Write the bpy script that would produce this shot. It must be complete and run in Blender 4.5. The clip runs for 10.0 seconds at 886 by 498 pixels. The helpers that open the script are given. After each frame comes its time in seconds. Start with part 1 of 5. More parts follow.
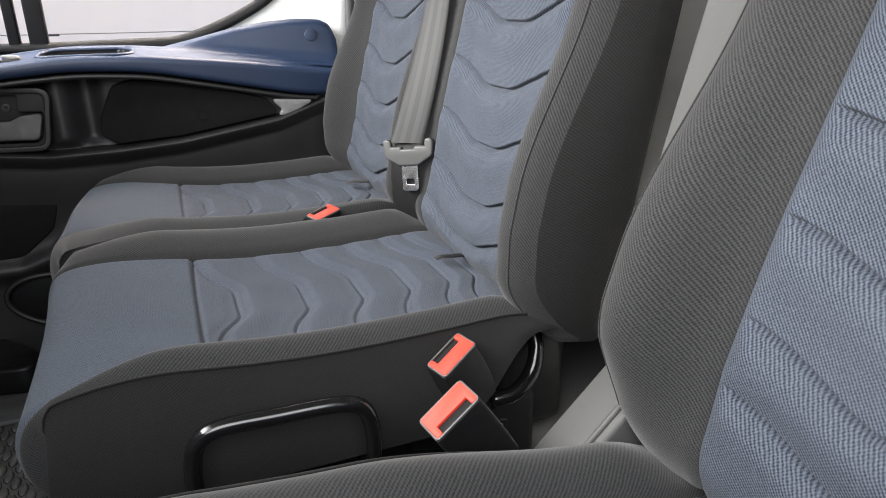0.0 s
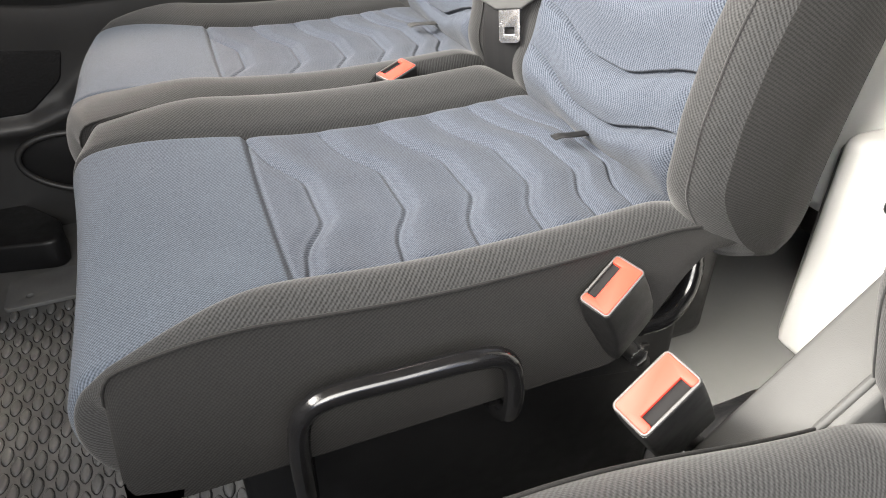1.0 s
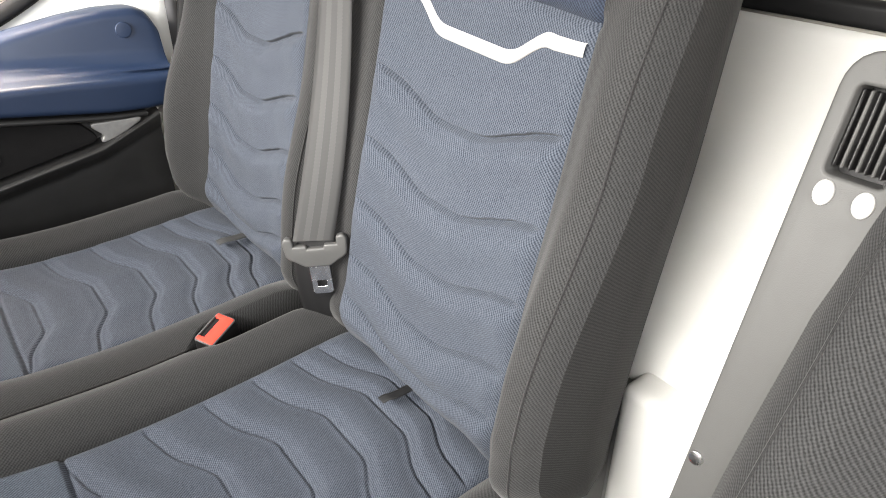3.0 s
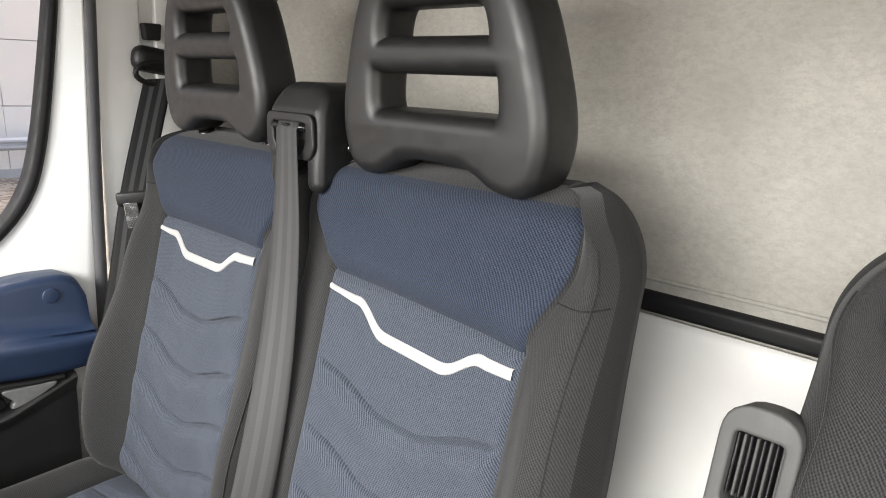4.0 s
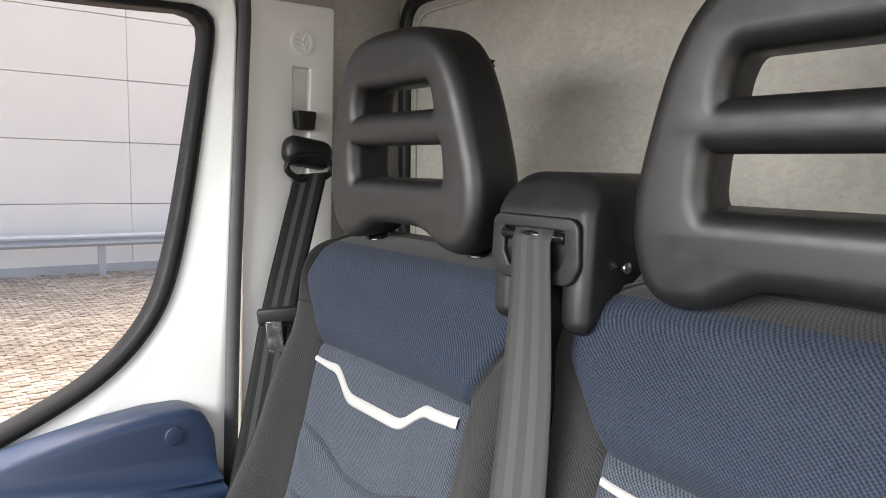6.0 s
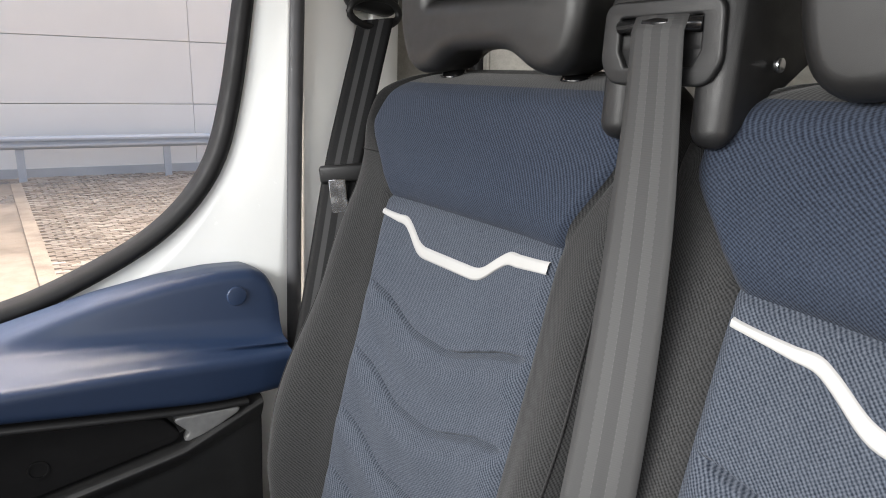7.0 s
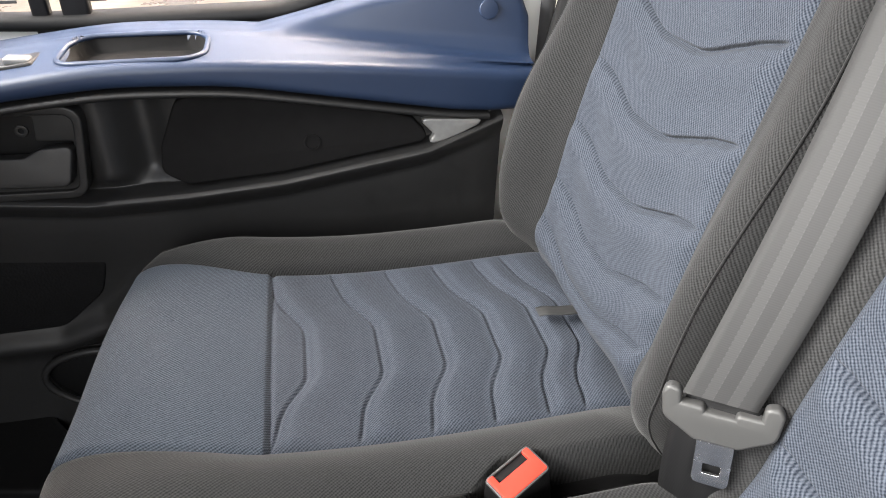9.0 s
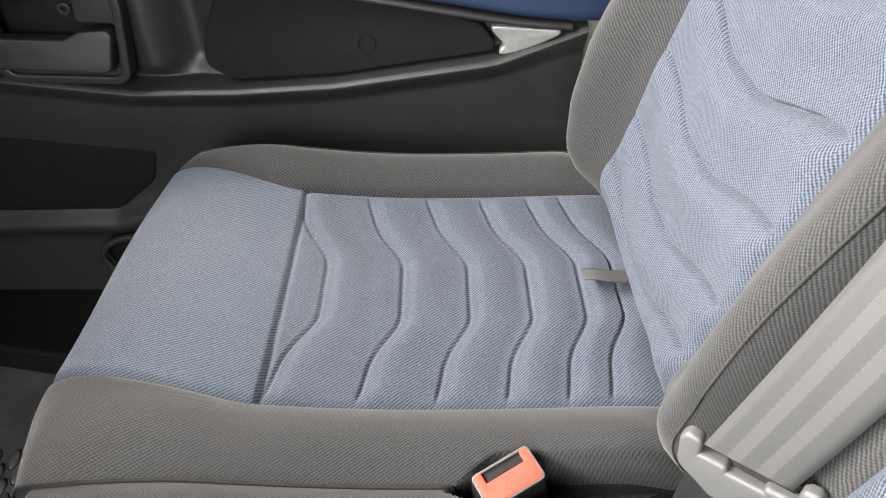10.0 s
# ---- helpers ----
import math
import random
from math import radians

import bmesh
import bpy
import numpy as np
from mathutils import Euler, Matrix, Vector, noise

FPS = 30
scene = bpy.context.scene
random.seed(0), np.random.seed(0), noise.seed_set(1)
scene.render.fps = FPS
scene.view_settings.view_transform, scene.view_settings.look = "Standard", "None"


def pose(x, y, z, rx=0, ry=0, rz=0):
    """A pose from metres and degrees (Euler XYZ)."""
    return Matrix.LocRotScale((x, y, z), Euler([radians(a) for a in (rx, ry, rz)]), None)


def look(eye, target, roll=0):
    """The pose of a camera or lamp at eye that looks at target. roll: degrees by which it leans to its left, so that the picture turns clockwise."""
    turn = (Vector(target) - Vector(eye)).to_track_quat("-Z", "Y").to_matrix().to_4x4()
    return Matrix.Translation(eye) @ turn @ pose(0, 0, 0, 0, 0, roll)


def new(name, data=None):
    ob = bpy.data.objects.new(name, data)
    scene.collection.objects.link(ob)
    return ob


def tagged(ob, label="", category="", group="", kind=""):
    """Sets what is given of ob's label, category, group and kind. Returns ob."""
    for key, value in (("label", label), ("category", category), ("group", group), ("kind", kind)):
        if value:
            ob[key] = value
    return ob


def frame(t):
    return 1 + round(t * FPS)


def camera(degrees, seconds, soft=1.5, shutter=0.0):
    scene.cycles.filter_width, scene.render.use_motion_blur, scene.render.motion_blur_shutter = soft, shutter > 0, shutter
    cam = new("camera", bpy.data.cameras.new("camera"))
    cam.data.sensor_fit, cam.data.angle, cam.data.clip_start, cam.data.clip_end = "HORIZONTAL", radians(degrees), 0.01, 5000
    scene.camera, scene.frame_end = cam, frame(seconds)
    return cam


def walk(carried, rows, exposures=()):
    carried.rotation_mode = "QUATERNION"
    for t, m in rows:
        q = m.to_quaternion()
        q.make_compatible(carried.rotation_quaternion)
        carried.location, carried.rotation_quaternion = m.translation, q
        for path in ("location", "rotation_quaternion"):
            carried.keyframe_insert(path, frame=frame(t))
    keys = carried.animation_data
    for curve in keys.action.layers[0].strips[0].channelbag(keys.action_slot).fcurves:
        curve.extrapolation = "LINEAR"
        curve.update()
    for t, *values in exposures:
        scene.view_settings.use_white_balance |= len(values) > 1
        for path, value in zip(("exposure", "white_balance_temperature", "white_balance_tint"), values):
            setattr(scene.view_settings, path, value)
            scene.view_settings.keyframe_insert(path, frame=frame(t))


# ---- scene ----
cam = camera(67.2, 10.0, 1.0)
PATH = [
    (0, (-0.325, -0.814, 0.783), (0.381, 0.929, 0.1), -0.8),
    (0.5, (-0.349, -0.699, 0.756), (0.288, 1.025, -0.034), -1.0),
    (1, (-0.364, -0.589, 0.77), (0.226, 0.95, -0.363), -1.0),
    (1.5, (-0.382, -0.532, 0.825), (0.251, 0.901, -0.419), -0.7),
    (2, (-0.387, -0.503, 0.879), (0.412, 0.865, -0.343), -0.2),
    (2.5, (-0.364, -0.51, 0.957), (0.547, 0.9, -0.131), -0.5),
    (3, (-0.306, -0.502, 1.016), (0.75, 0.832, -0.036), -0.5),
    (3.2, (-0.313, -0.508, 1.037), (0.892, 0.814, 0.142), 0.6),
    (4.3, (-0.367, -0.473, 1.161), (1.1, 0.832, 0.782), 2.0),
    (4.5, (-0.369, -0.452, 1.165), (1.106, 0.87, 0.893), 2.1),
    (5, (-0.348, -0.371, 1.172), (1.088, 1.003, 0.95), 1.8),
    (5.2, (-0.331, -0.323, 1.162), (1.065, 1.083, 0.891), 1.6),
    (6.3, (-0.28, -0.129, 1.105), (0.936, 1.44, 0.871), 1.4),
    (6.5, (-0.275, -0.108, 1.084), (0.919, 1.47, 0.795), 1.4),
    (7, (-0.261, -0.094, 1.038), (0.835, 1.5, 0.533), 1.6),
    (7.5, (-0.284, -0.108, 0.997), (0.669, 1.515, 0.321), 1.7),
    (8, (-0.28, -0.111, 0.953), (0.52, 1.496, 0.072), 1.3),
    (8.5, (-0.274, -0.129, 0.925), (0.314, 1.491, -0.09), 0.7),
    (9, (-0.256, -0.14, 0.927), (0.096, 1.532, -0.114), 0.5),
    (9.5, (-0.201, -0.1, 0.916), (0.008, 1.468, -0.308), 0.8),
    (9.8, (-0.185, -0.064, 0.934), (-0.130, 1.424, -0.399), 1.1),
    (10, (-0.169, -0.036, 0.939), (-0.147, 1.443, -0.407), 0.5),
]
EXPOSURES = [(0, 0.04, 6500, 10), (0.5, 0.64, 6750, 10), (1, 1.10, 6950, 10), (1.5, 1.18, 7000, 10), (2, 1.03, 7000, 10), (2.5, 0.72, 6950, 10), (3, 0.36, 6800, 10), (3.2, 0.20, 6750, 10),
             (4.5, -0.20, 6600, 10), (5, -0.22, 6550, 10), (6.5, -0.22, 6500, 10), (7, -0.37, 6500, 10), (7.5, -0.24, 6500, 10), (8, -0.06, 6550, 10), (8.5, 0.30, 6600, 10),
             (9, 0.37, 6650, 10), (9.5, 0.55, 6550, 10), (10, 1.22, 6750, 10)]
walk(cam, [(t, look(eye, target, roll)) for t, eye, target, roll in PATH], EXPOSURES)

# ---- light ----
world = bpy.data.worlds.new("sky")
scene.world = world
world.use_nodes = True
wn = world.node_tree
sky = wn.nodes.new("ShaderNodeTexSky")
sky.sky_type = "NISHITA"
sky.sun_disc = False
sky.sun_elevation = radians(52)
sky.sun_rotation = radians(52)
sky.dust_density, sky.air_density, sky.ozone_density = 10.0, 0.8, 0.3
wn.links.new(sky.outputs[0], wn.nodes["Background"].inputs[0])
wn.nodes["Background"].inputs[1].default_value = 0.64

sun = new("sun", bpy.data.lights.new("sun", "SUN"))
sun.data.energy, sun.data.angle, sun.data.color = 0.8, radians(40), (1.0, 0.97, 0.93)
sun.matrix_world = look((-3.08, 2.40, 5.0), (0, 0, 0))


def area_lamp(name, eye, target, sx, sy, watts, spread, color=(1.0, 0.985, 0.95)):
    """Daylight that comes in through an opening of the cab."""
    lamp = new(name, bpy.data.lights.new(name, "AREA"))
    lamp.data.shape, lamp.data.size, lamp.data.size_y = "RECTANGLE", sx, sy
    lamp.data.energy, lamp.data.color, lamp.data.spread = watts, color, radians(spread)
    lamp.matrix_world = look(eye, target)
    return lamp


area_lamp("windscreen_daylight", (-1.03, -0.02, 1.25), (0.08, -0.02, 0.59), 1.8, 0.42, 29, 82)
area_lamp("driver_door_daylight", (-0.42, -1.14, 1.22), (0.02, 0.08, 0.50), 0.9, 0.6, 6, 95)


# ---- materials ----
def material(name):
    m = bpy.data.materials.new(name)
    m.use_nodes = True
    return m, m.node_tree, m.node_tree.nodes["Principled BSDF"]


def node(nt, kind, **values):
    n = nt.nodes.new(kind)
    for key, value in values.items():
        n.inputs[key.replace("_", " ")].default_value = value
    return n


def rgba(c):
    return (c[0], c[1], c[2], 1.0)


def mix_colour(nt, fac, a, b, blend="MIX"):
    n = nt.nodes.new("ShaderNodeMix")
    n.data_type, n.blend_type = "RGBA", blend
    for socket, value in ((n.inputs[0], fac), (n.inputs[6], a), (n.inputs[7], b)):
        if isinstance(value, (tuple, list)):
            socket.default_value = rgba(value)
        elif isinstance(value, (int, float)):
            socket.default_value = value
        else:
            nt.links.new(value, socket)
    return n.outputs[2]


def ramp(nt, source, a, b):
    n = nt.nodes.new("ShaderNodeMapRange")
    n.inputs[1].default_value, n.inputs[2].default_value = a, b
    nt.links.new(source, n.inputs[0])
    return n.outputs[0]


def noise_of(nt, coord, scale, detail=3.0, rough=0.55):
    n = node(nt, "ShaderNodeTexNoise", Scale=scale, Detail=detail, Roughness=rough)
    nt.links.new(coord, n.inputs["Vector"])
    return n.outputs[0]


def wave_of(nt, coord, pitch, turn=(0, 0, 0), distortion=0.0):
    """Bands of the given pitch in metres along a turned x axis."""
    mp = nt.nodes.new("ShaderNodeMapping")
    mp.inputs["Rotation"].default_value = [radians(a) for a in turn]
    nt.links.new(coord, mp.inputs["Vector"])
    n = node(nt, "ShaderNodeTexWave", Scale=math.pi / (10 * pitch), Distortion=distortion)
    if distortion:
        n.inputs["Detail Scale"].default_value = 0.06
    nt.links.new(mp.outputs[0], n.inputs["Vector"])
    return n.outputs["Fac"]


def bump_into(nt, bsdf, height, strength, distance):
    b = node(nt, "ShaderNodeBump", Strength=strength, Distance=distance)
    nt.links.new(height, b.inputs["Height"])
    nt.links.new(b.outputs[0], bsdf.inputs["Normal"])


def math_of(nt, op, a, b):
    n = nt.nodes.new("ShaderNodeMath")
    n.operation = op
    for socket, value in ((n.inputs[0], a), (n.inputs[1], b)):
        if isinstance(value, (int, float)):
            socket.default_value = value
        else:
            nt.links.new(value, socket)
    return n.outputs[0]


def fabric(name, dark, light, pitch, worn, sheen=0.10):
    """Twill seat cloth: slanted ribs crossed by yarns, with lint and wear."""
    m, nt, bsdf = material(name)
    at = nt.nodes.new("ShaderNodeAttribute")
    at.attribute_name = "cloth"
    uv = at.outputs["Vector"]
    co = nt.nodes.new("ShaderNodeTexCoord").outputs["Object"]
    jig = nt.nodes.new("ShaderNodeTexNoise")
    jig.inputs["Scale"].default_value, jig.inputs["Detail"].default_value = 260.0, 2.0
    nt.links.new(co, jig.inputs["Vector"])
    push = nt.nodes.new("ShaderNodeVectorMath")
    push.operation = "MULTIPLY_ADD"
    push.inputs[1].default_value = (0.0013, 0.0013, 0.0)
    nt.links.new(jig.outputs["Color"], push.inputs[0])
    nt.links.new(uv, push.inputs[2])
    uv = push.outputs[0]
    ribs = wave_of(nt, uv, pitch, (0, 0, 38))
    yarn = wave_of(nt, uv, pitch * 0.85, (0, 0, -50))
    fine = noise_of(nt, co, 620, 3.0, 0.7)
    wide = noise_of(nt, co, 5.0, 4.0)
    mid = noise_of(nt, co, 38.0, 3.0)
    weave = math_of(nt, "ADD", math_of(nt, "MULTIPLY", ribs, 0.70), math_of(nt, "MULTIPLY", yarn, 0.30))
    fleck = math_of(nt, "ADD", math_of(nt, "MULTIPLY", weave, 0.44), math_of(nt, "MULTIPLY", fine, 0.56))
    col = mix_colour(nt, ramp(nt, fleck, 0.28, 0.76), dark, light)
    col = mix_colour(nt, math_of(nt, "MULTIPLY", ramp(nt, wide, 0.45, 0.8), 0.3), col, worn)
    col = mix_colour(nt, math_of(nt, "MULTIPLY", ramp(nt, mid, 0.5, 0.8), 0.12), col, worn)
    nt.links.new(col, bsdf.inputs["Base Color"])
    bsdf.inputs["Roughness"].default_value = 0.88
    bsdf.inputs["Specular IOR Level"].default_value = 0.2
    bsdf.inputs["Sheen Weight"].default_value = sheen
    bsdf.inputs["Sheen Roughness"].default_value = 0.5
    bump_into(nt, bsdf, fleck, 0.55, 0.0006)
    return m


def plastic(name, colour, rough, grain=1400.0, depth=0.0002, vary=0.12, spec=0.5, stains=6.0, patchy=0.16):
    """Moulded plastic, with fine leather-like grain and slight scuffs."""
    m, nt, bsdf = material(name)
    co = nt.nodes.new("ShaderNodeTexCoord").outputs["Object"]
    wide = noise_of(nt, co, stains, 5.0)
    fine = noise_of(nt, co, 60.0, 4.0)
    dark = tuple(c * (1 - vary) for c in colour)
    light = tuple(min(1.0, c * (1 + vary)) for c in colour)
    col = mix_colour(nt, ramp(nt, wide, 0.3, 0.7), dark, light)
    nt.links.new(col, bsdf.inputs["Base Color"])
    r = math_of(nt, "ADD", math_of(nt, "MULTIPLY", ramp(nt, fine, 0.25, 0.75), patchy), rough - patchy / 2)
    nt.links.new(r, bsdf.inputs["Roughness"])
    bsdf.inputs["Specular IOR Level"].default_value = spec
    if depth:
        vor = node(nt, "ShaderNodeTexVoronoi", Scale=grain)
        nt.links.new(co, vor.inputs["Vector"])
        bump_into(nt, bsdf, vor.outputs["Distance"], 0.35, depth)
    return m


def metal(name, colour, rough, metallic=1.0):
    m, nt, bsdf = material(name)
    co = nt.nodes.new("ShaderNodeTexCoord").outputs["Object"]
    fine = noise_of(nt, co, 90.0, 4.0)
    nt.links.new(mix_colour(nt, ramp(nt, fine, 0.3, 0.75), tuple(c * 0.8 for c in colour), colour), bsdf.inputs["Base Color"])
    nt.links.new(math_of(nt, "ADD", math_of(nt, "MULTIPLY", fine, 0.2), rough - 0.1), bsdf.inputs["Roughness"])
    bsdf.inputs["Metallic"].default_value = metallic
    return m


def felt(name, colour, mottle):
    """Needle-felt lining with creases and cloudy shading."""
    m, nt, bsdf = material(name)
    co = nt.nodes.new("ShaderNodeTexCoord").outputs["Object"]
    wide = noise_of(nt, co, 7.0, 5.0, 0.6)
    mid = noise_of(nt, co, 45.0, 4.0, 0.65)
    fine = noise_of(nt, co, 700.0, 2.0)
    lay = nt.nodes.new("ShaderNodeMapping")
    lay.inputs["Scale"].default_value = (1.0, 0.75, 1.25)
    lay.inputs["Rotation"].default_value = (radians(18), 0, 0)
    nt.links.new(co, lay.inputs["Vector"])
    fibre = noise_of(nt, lay.outputs[0], 120.0, 5.0, 0.72)
    col = mix_colour(nt, ramp(nt, wide, 0.35, 0.7), colour, mottle)
    col = mix_colour(nt, math_of(nt, "MULTIPLY", ramp(nt, fibre, 0.42, 0.68), 0.55), col, tuple(c * 0.80 for c in mottle))
    col = mix_colour(nt, math_of(nt, "MULTIPLY", ramp(nt, mid, 0.4, 0.75), 0.4), col, mottle)
    col = mix_colour(nt, math_of(nt, "MULTIPLY", ramp(nt, fine, 0.5, 0.8), 0.25), col, tuple(c * 0.75 for c in mottle))
    nt.links.new(col, bsdf.inputs["Base Color"])
    bsdf.inputs["Roughness"].default_value = 0.95
    bsdf.inputs["Specular IOR Level"].default_value = 0.1
    bump_into(nt, bsdf, math_of(nt, "ADD", math_of(nt, "ADD", mid, math_of(nt, "MULTIPLY", fibre, 0.6)), math_of(nt, "MULTIPLY", fine, 0.25)), 0.5, 0.002)
    return m


BLUE_CLOTH = fabric("blue_twill_cloth", (0.0046, 0.0072, 0.0142), (0.066, 0.0755, 0.0935), 0.0025, (0.054, 0.063, 0.079), 0.04)
NAVY_CLOTH = fabric("navy_twill_cloth", (0.0023, 0.0040, 0.0095), (0.029, 0.038, 0.058), 0.0025, (0.031, 0.038, 0.054), 0.04)
FRONT_CLOTH = fabric("blue_front_cloth", (0.0062, 0.0100, 0.0168), (0.066, 0.079, 0.100), 0.0025, (0.054, 0.064, 0.079), 0.04)
GREY_CLOTH = fabric("dark_grey_twill_cloth", (0.0032, 0.0032, 0.0033), (0.0305, 0.0305, 0.0312), 0.0025, (0.0228, 0.0228, 0.0233), 0.10)
SIDE_CLOTH = fabric("dark_side_cloth", (0.0046, 0.0045, 0.0045), (0.0195, 0.0190, 0.0187), 0.0025, (0.018, 0.0176, 0.0173), 0.03)
STRIPE = plastic("reflective_stripe", (0.27, 0.268, 0.262), 0.5, 500, 0.0, 0.05)
BLACK_PLASTIC = plastic("black_grained_plastic", (0.0062, 0.0062, 0.0066), 0.48, spec=0.40)
SOFT_BLACK = plastic("soft_black_foam", (0.0058, 0.0057, 0.0057), 0.48, 1800, 0.0001, spec=0.55)
PAD_BLACK = plastic("black_cloth_pad", (0.0095, 0.0092, 0.0095), 0.8, 1500, 0.0002, spec=0.15)
DOOR_BLACK = plastic("door_black_plastic", (0.0190, 0.0189, 0.0192), 0.46, spec=0.6)
BLUE_PLASTIC = plastic("navy_blue_door_plastic", (0.0130, 0.0275, 0.066), 0.47, 1600, 0.0001, 0.06, spec=0.65, patchy=0.03)
WHITE_PAINT = plastic("white_body_paint", (0.78, 0.79, 0.78), 0.22, 60, 0.0, 0.03)
WHITE_TRIM = plastic("white_pillar_plastic", (0.76, 0.76, 0.74), 0.5, 1200, 0.0001, 0.04)
GREY_TRIM = plastic("light_grey_plastic", (0.25, 0.25, 0.245), 0.5, 1000, 0.0002, 0.06)
BOX_TRIM = plastic("pale_bulkhead_plastic", (0.63, 0.626, 0.61), 0.5, 900, 0.0002, 0.05)
ARM_GREY = plastic("grey_armrest_plastic", (0.052, 0.052, 0.051), 0.55, 1300, 0.0002, 0.06, 0.22)
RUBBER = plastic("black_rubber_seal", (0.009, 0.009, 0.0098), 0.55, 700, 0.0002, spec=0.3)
SEAL_GREY = plastic("dark_grey_seal", (0.07, 0.07, 0.075), 0.6, 700, 0.0002)
MAT_RUBBER = plastic("grey_rubber_mat", (0.092, 0.094, 0.095), 0.55, 500, 0.0004, 0.25, 0.45, 14.0)
FELT = felt("grey_felt_lining", (0.37, 0.354, 0.322), (0.285, 0.272, 0.248))
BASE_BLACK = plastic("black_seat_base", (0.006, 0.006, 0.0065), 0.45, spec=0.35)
TUBE_BLACK = metal("glossy_black_tube", (0.006, 0.006, 0.0065), 0.17, 0.0)
RED = plastic("red_buckle_button", (0.55, 0.042, 0.026), 0.5, 900, 0.0, 0.05, 0.22)
CHROME = metal("bright_steel", (0.75, 0.75, 0.76), 0.25)
LIP_GREY = plastic("grey_buckle_lip", (0.055, 0.054, 0.053), 0.5, 900, 0.0001)
TONGUE_GREY = plastic("grey_buckle_tongue", (0.048, 0.048, 0.0475), 0.5, 900, 0.0001)
LEATHER = plastic("black_leather_gaiter", (0.018, 0.018, 0.019), 0.35, 300, 0.0006)
SILVER = metal("silver_accent", (0.34, 0.34, 0.335), 0.38, 0.5)


def belt_cloth(name, base, band, gloss=0.5, rough=0.42):
    """Seat belt webbing with two lighter lengthwise bands, on the ribbon's own across coordinate."""
    m, nt, bsdf = material(name)
    at = nt.nodes.new("ShaderNodeAttribute")
    at.attribute_name = "across"
    w = math_of(nt, "ABSOLUTE", math_of(nt, "SUBTRACT", at.outputs["Fac"], 0.5), 0.0)
    inner = ramp(nt, w, 0.085, 0.10)
    outer = ramp(nt, w, 0.245, 0.23)
    bands = math_of(nt, "MULTIPLY", inner, outer)
    co = nt.nodes.new("ShaderNodeTexCoord").outputs["Object"]
    ribs = wave_of(nt, co, 0.0016, (0, 90, 0), 0.2)
    fine = noise_of(nt, co, 500.0, 2.0)
    col = mix_colour(nt, bands, base, band)
    seam = math_of(nt, "ADD", math_of(nt, "MULTIPLY", ramp(nt, w, 0.088, 0.096), ramp(nt, w, 0.106, 0.098)), math_of(nt, "MULTIPLY", ramp(nt, w, 0.232, 0.240), ramp(nt, w, 0.250, 0.242)))
    dash = ramp(nt, wave_of(nt, co, 0.0042, (0, 90, 0)), 0.45, 0.6)
    col = mix_colour(nt, math_of(nt, "MULTIPLY", math_of(nt, "MULTIPLY", seam, dash), 0.22), col, tuple(min(1.0, c * 2.2) for c in band))
    col = mix_colour(nt, math_of(nt, "MULTIPLY", ribs, 0.08), col, tuple(c * 0.55 for c in base))
    col = mix_colour(nt, math_of(nt, "MULTIPLY", fine, 0.3), col, tuple(c * 0.8 for c in band))
    nt.links.new(col, bsdf.inputs["Base Color"])
    bsdf.inputs["Roughness"].default_value = rough
    bsdf.inputs["Specular IOR Level"].default_value = gloss
    bump_into(nt, bsdf, ribs, 0.12, 0.0003)
    return m


BELT_GREY = belt_cloth("grey_belt_webbing", (0.029, 0.029, 0.0294), (0.042, 0.042, 0.0424), 0.20, 0.62)
BELT_BLACK = belt_cloth("black_belt_webbing", (0.0042, 0.0042, 0.0045), (0.036, 0.036, 0.037), 0.12, 0.6)

TAB_GREY = belt_cloth("grey_tab_webbing", (0.028, 0.028, 0.0275), (0.031, 0.031, 0.0305), 0.25, 0.55)
BELT_PLAIN = belt_cloth("plain_black_webbing", (0.007, 0.007, 0.0075), (0.0085, 0.0085, 0.009), 0.25, 0.55)

GLASS, _, gb = material("clear_window_glass")
gb.inputs["Base Color"].default_value = (1, 1, 1, 1)
gb.inputs["Roughness"].default_value = 0.0
gb.inputs["Transmission Weight"].default_value = 1.0
gb.inputs["IOR"].default_value = 1.05


# ---- mesh helpers ----
def sstep(a, b, x):
    t = np.clip((np.asarray(x, float) - a) / (b - a), 0, 1)
    return t * t * (3 - 2 * t)


def gauss(x, s):
    return np.exp(-(np.asarray(x, float) / s) ** 2)


def root_place(ob):
    p = Vector((0, 0, 0))
    while ob:
        p += ob.location
        ob = ob.parent
    return p


def thing(name, place, label, category, group="", kind=""):
    """An empty at the thing's base, which its parts hang from."""
    ob = new(name)
    ob.empty_display_size = 0.05
    ob.location = place
    return tagged(ob, label, category, group, kind)


def link_mesh(name, me, mat, parent=None, label="", smooth=True, angle=None):
    if me.materials:
        me.materials[0] = mat
    else:
        me.materials.append(mat)
    if smooth:
        me.polygons.foreach_set("use_smooth", [True] * len(me.polygons))
        if angle:
            me.set_sharp_from_angle(angle=radians(angle))
    ob = new(name, me)
    if parent:
        me.transform(Matrix.Translation(-root_place(parent)))
        ob.parent = parent
    if label:
        ob["label"] = label
    return ob


def part_of(name, verts, faces, mat, parent=None, label="", smooth=True, angle=None):
    me = bpy.data.meshes.new(name)
    me.from_pydata([tuple(map(float, v)) for v in verts], [], faces)
    me.update()
    return link_mesh(name, me, mat, parent, label, smooth, angle)


def part(name, bm, mat, parent=None, label="", smooth=True, angle=40):
    me = bpy.data.meshes.new(name)
    bmesh.ops.recalc_face_normals(bm, faces=bm.faces)
    bm.to_mesh(me)
    bm.free()
    return link_mesh(name, me, mat, parent, label, smooth, angle)


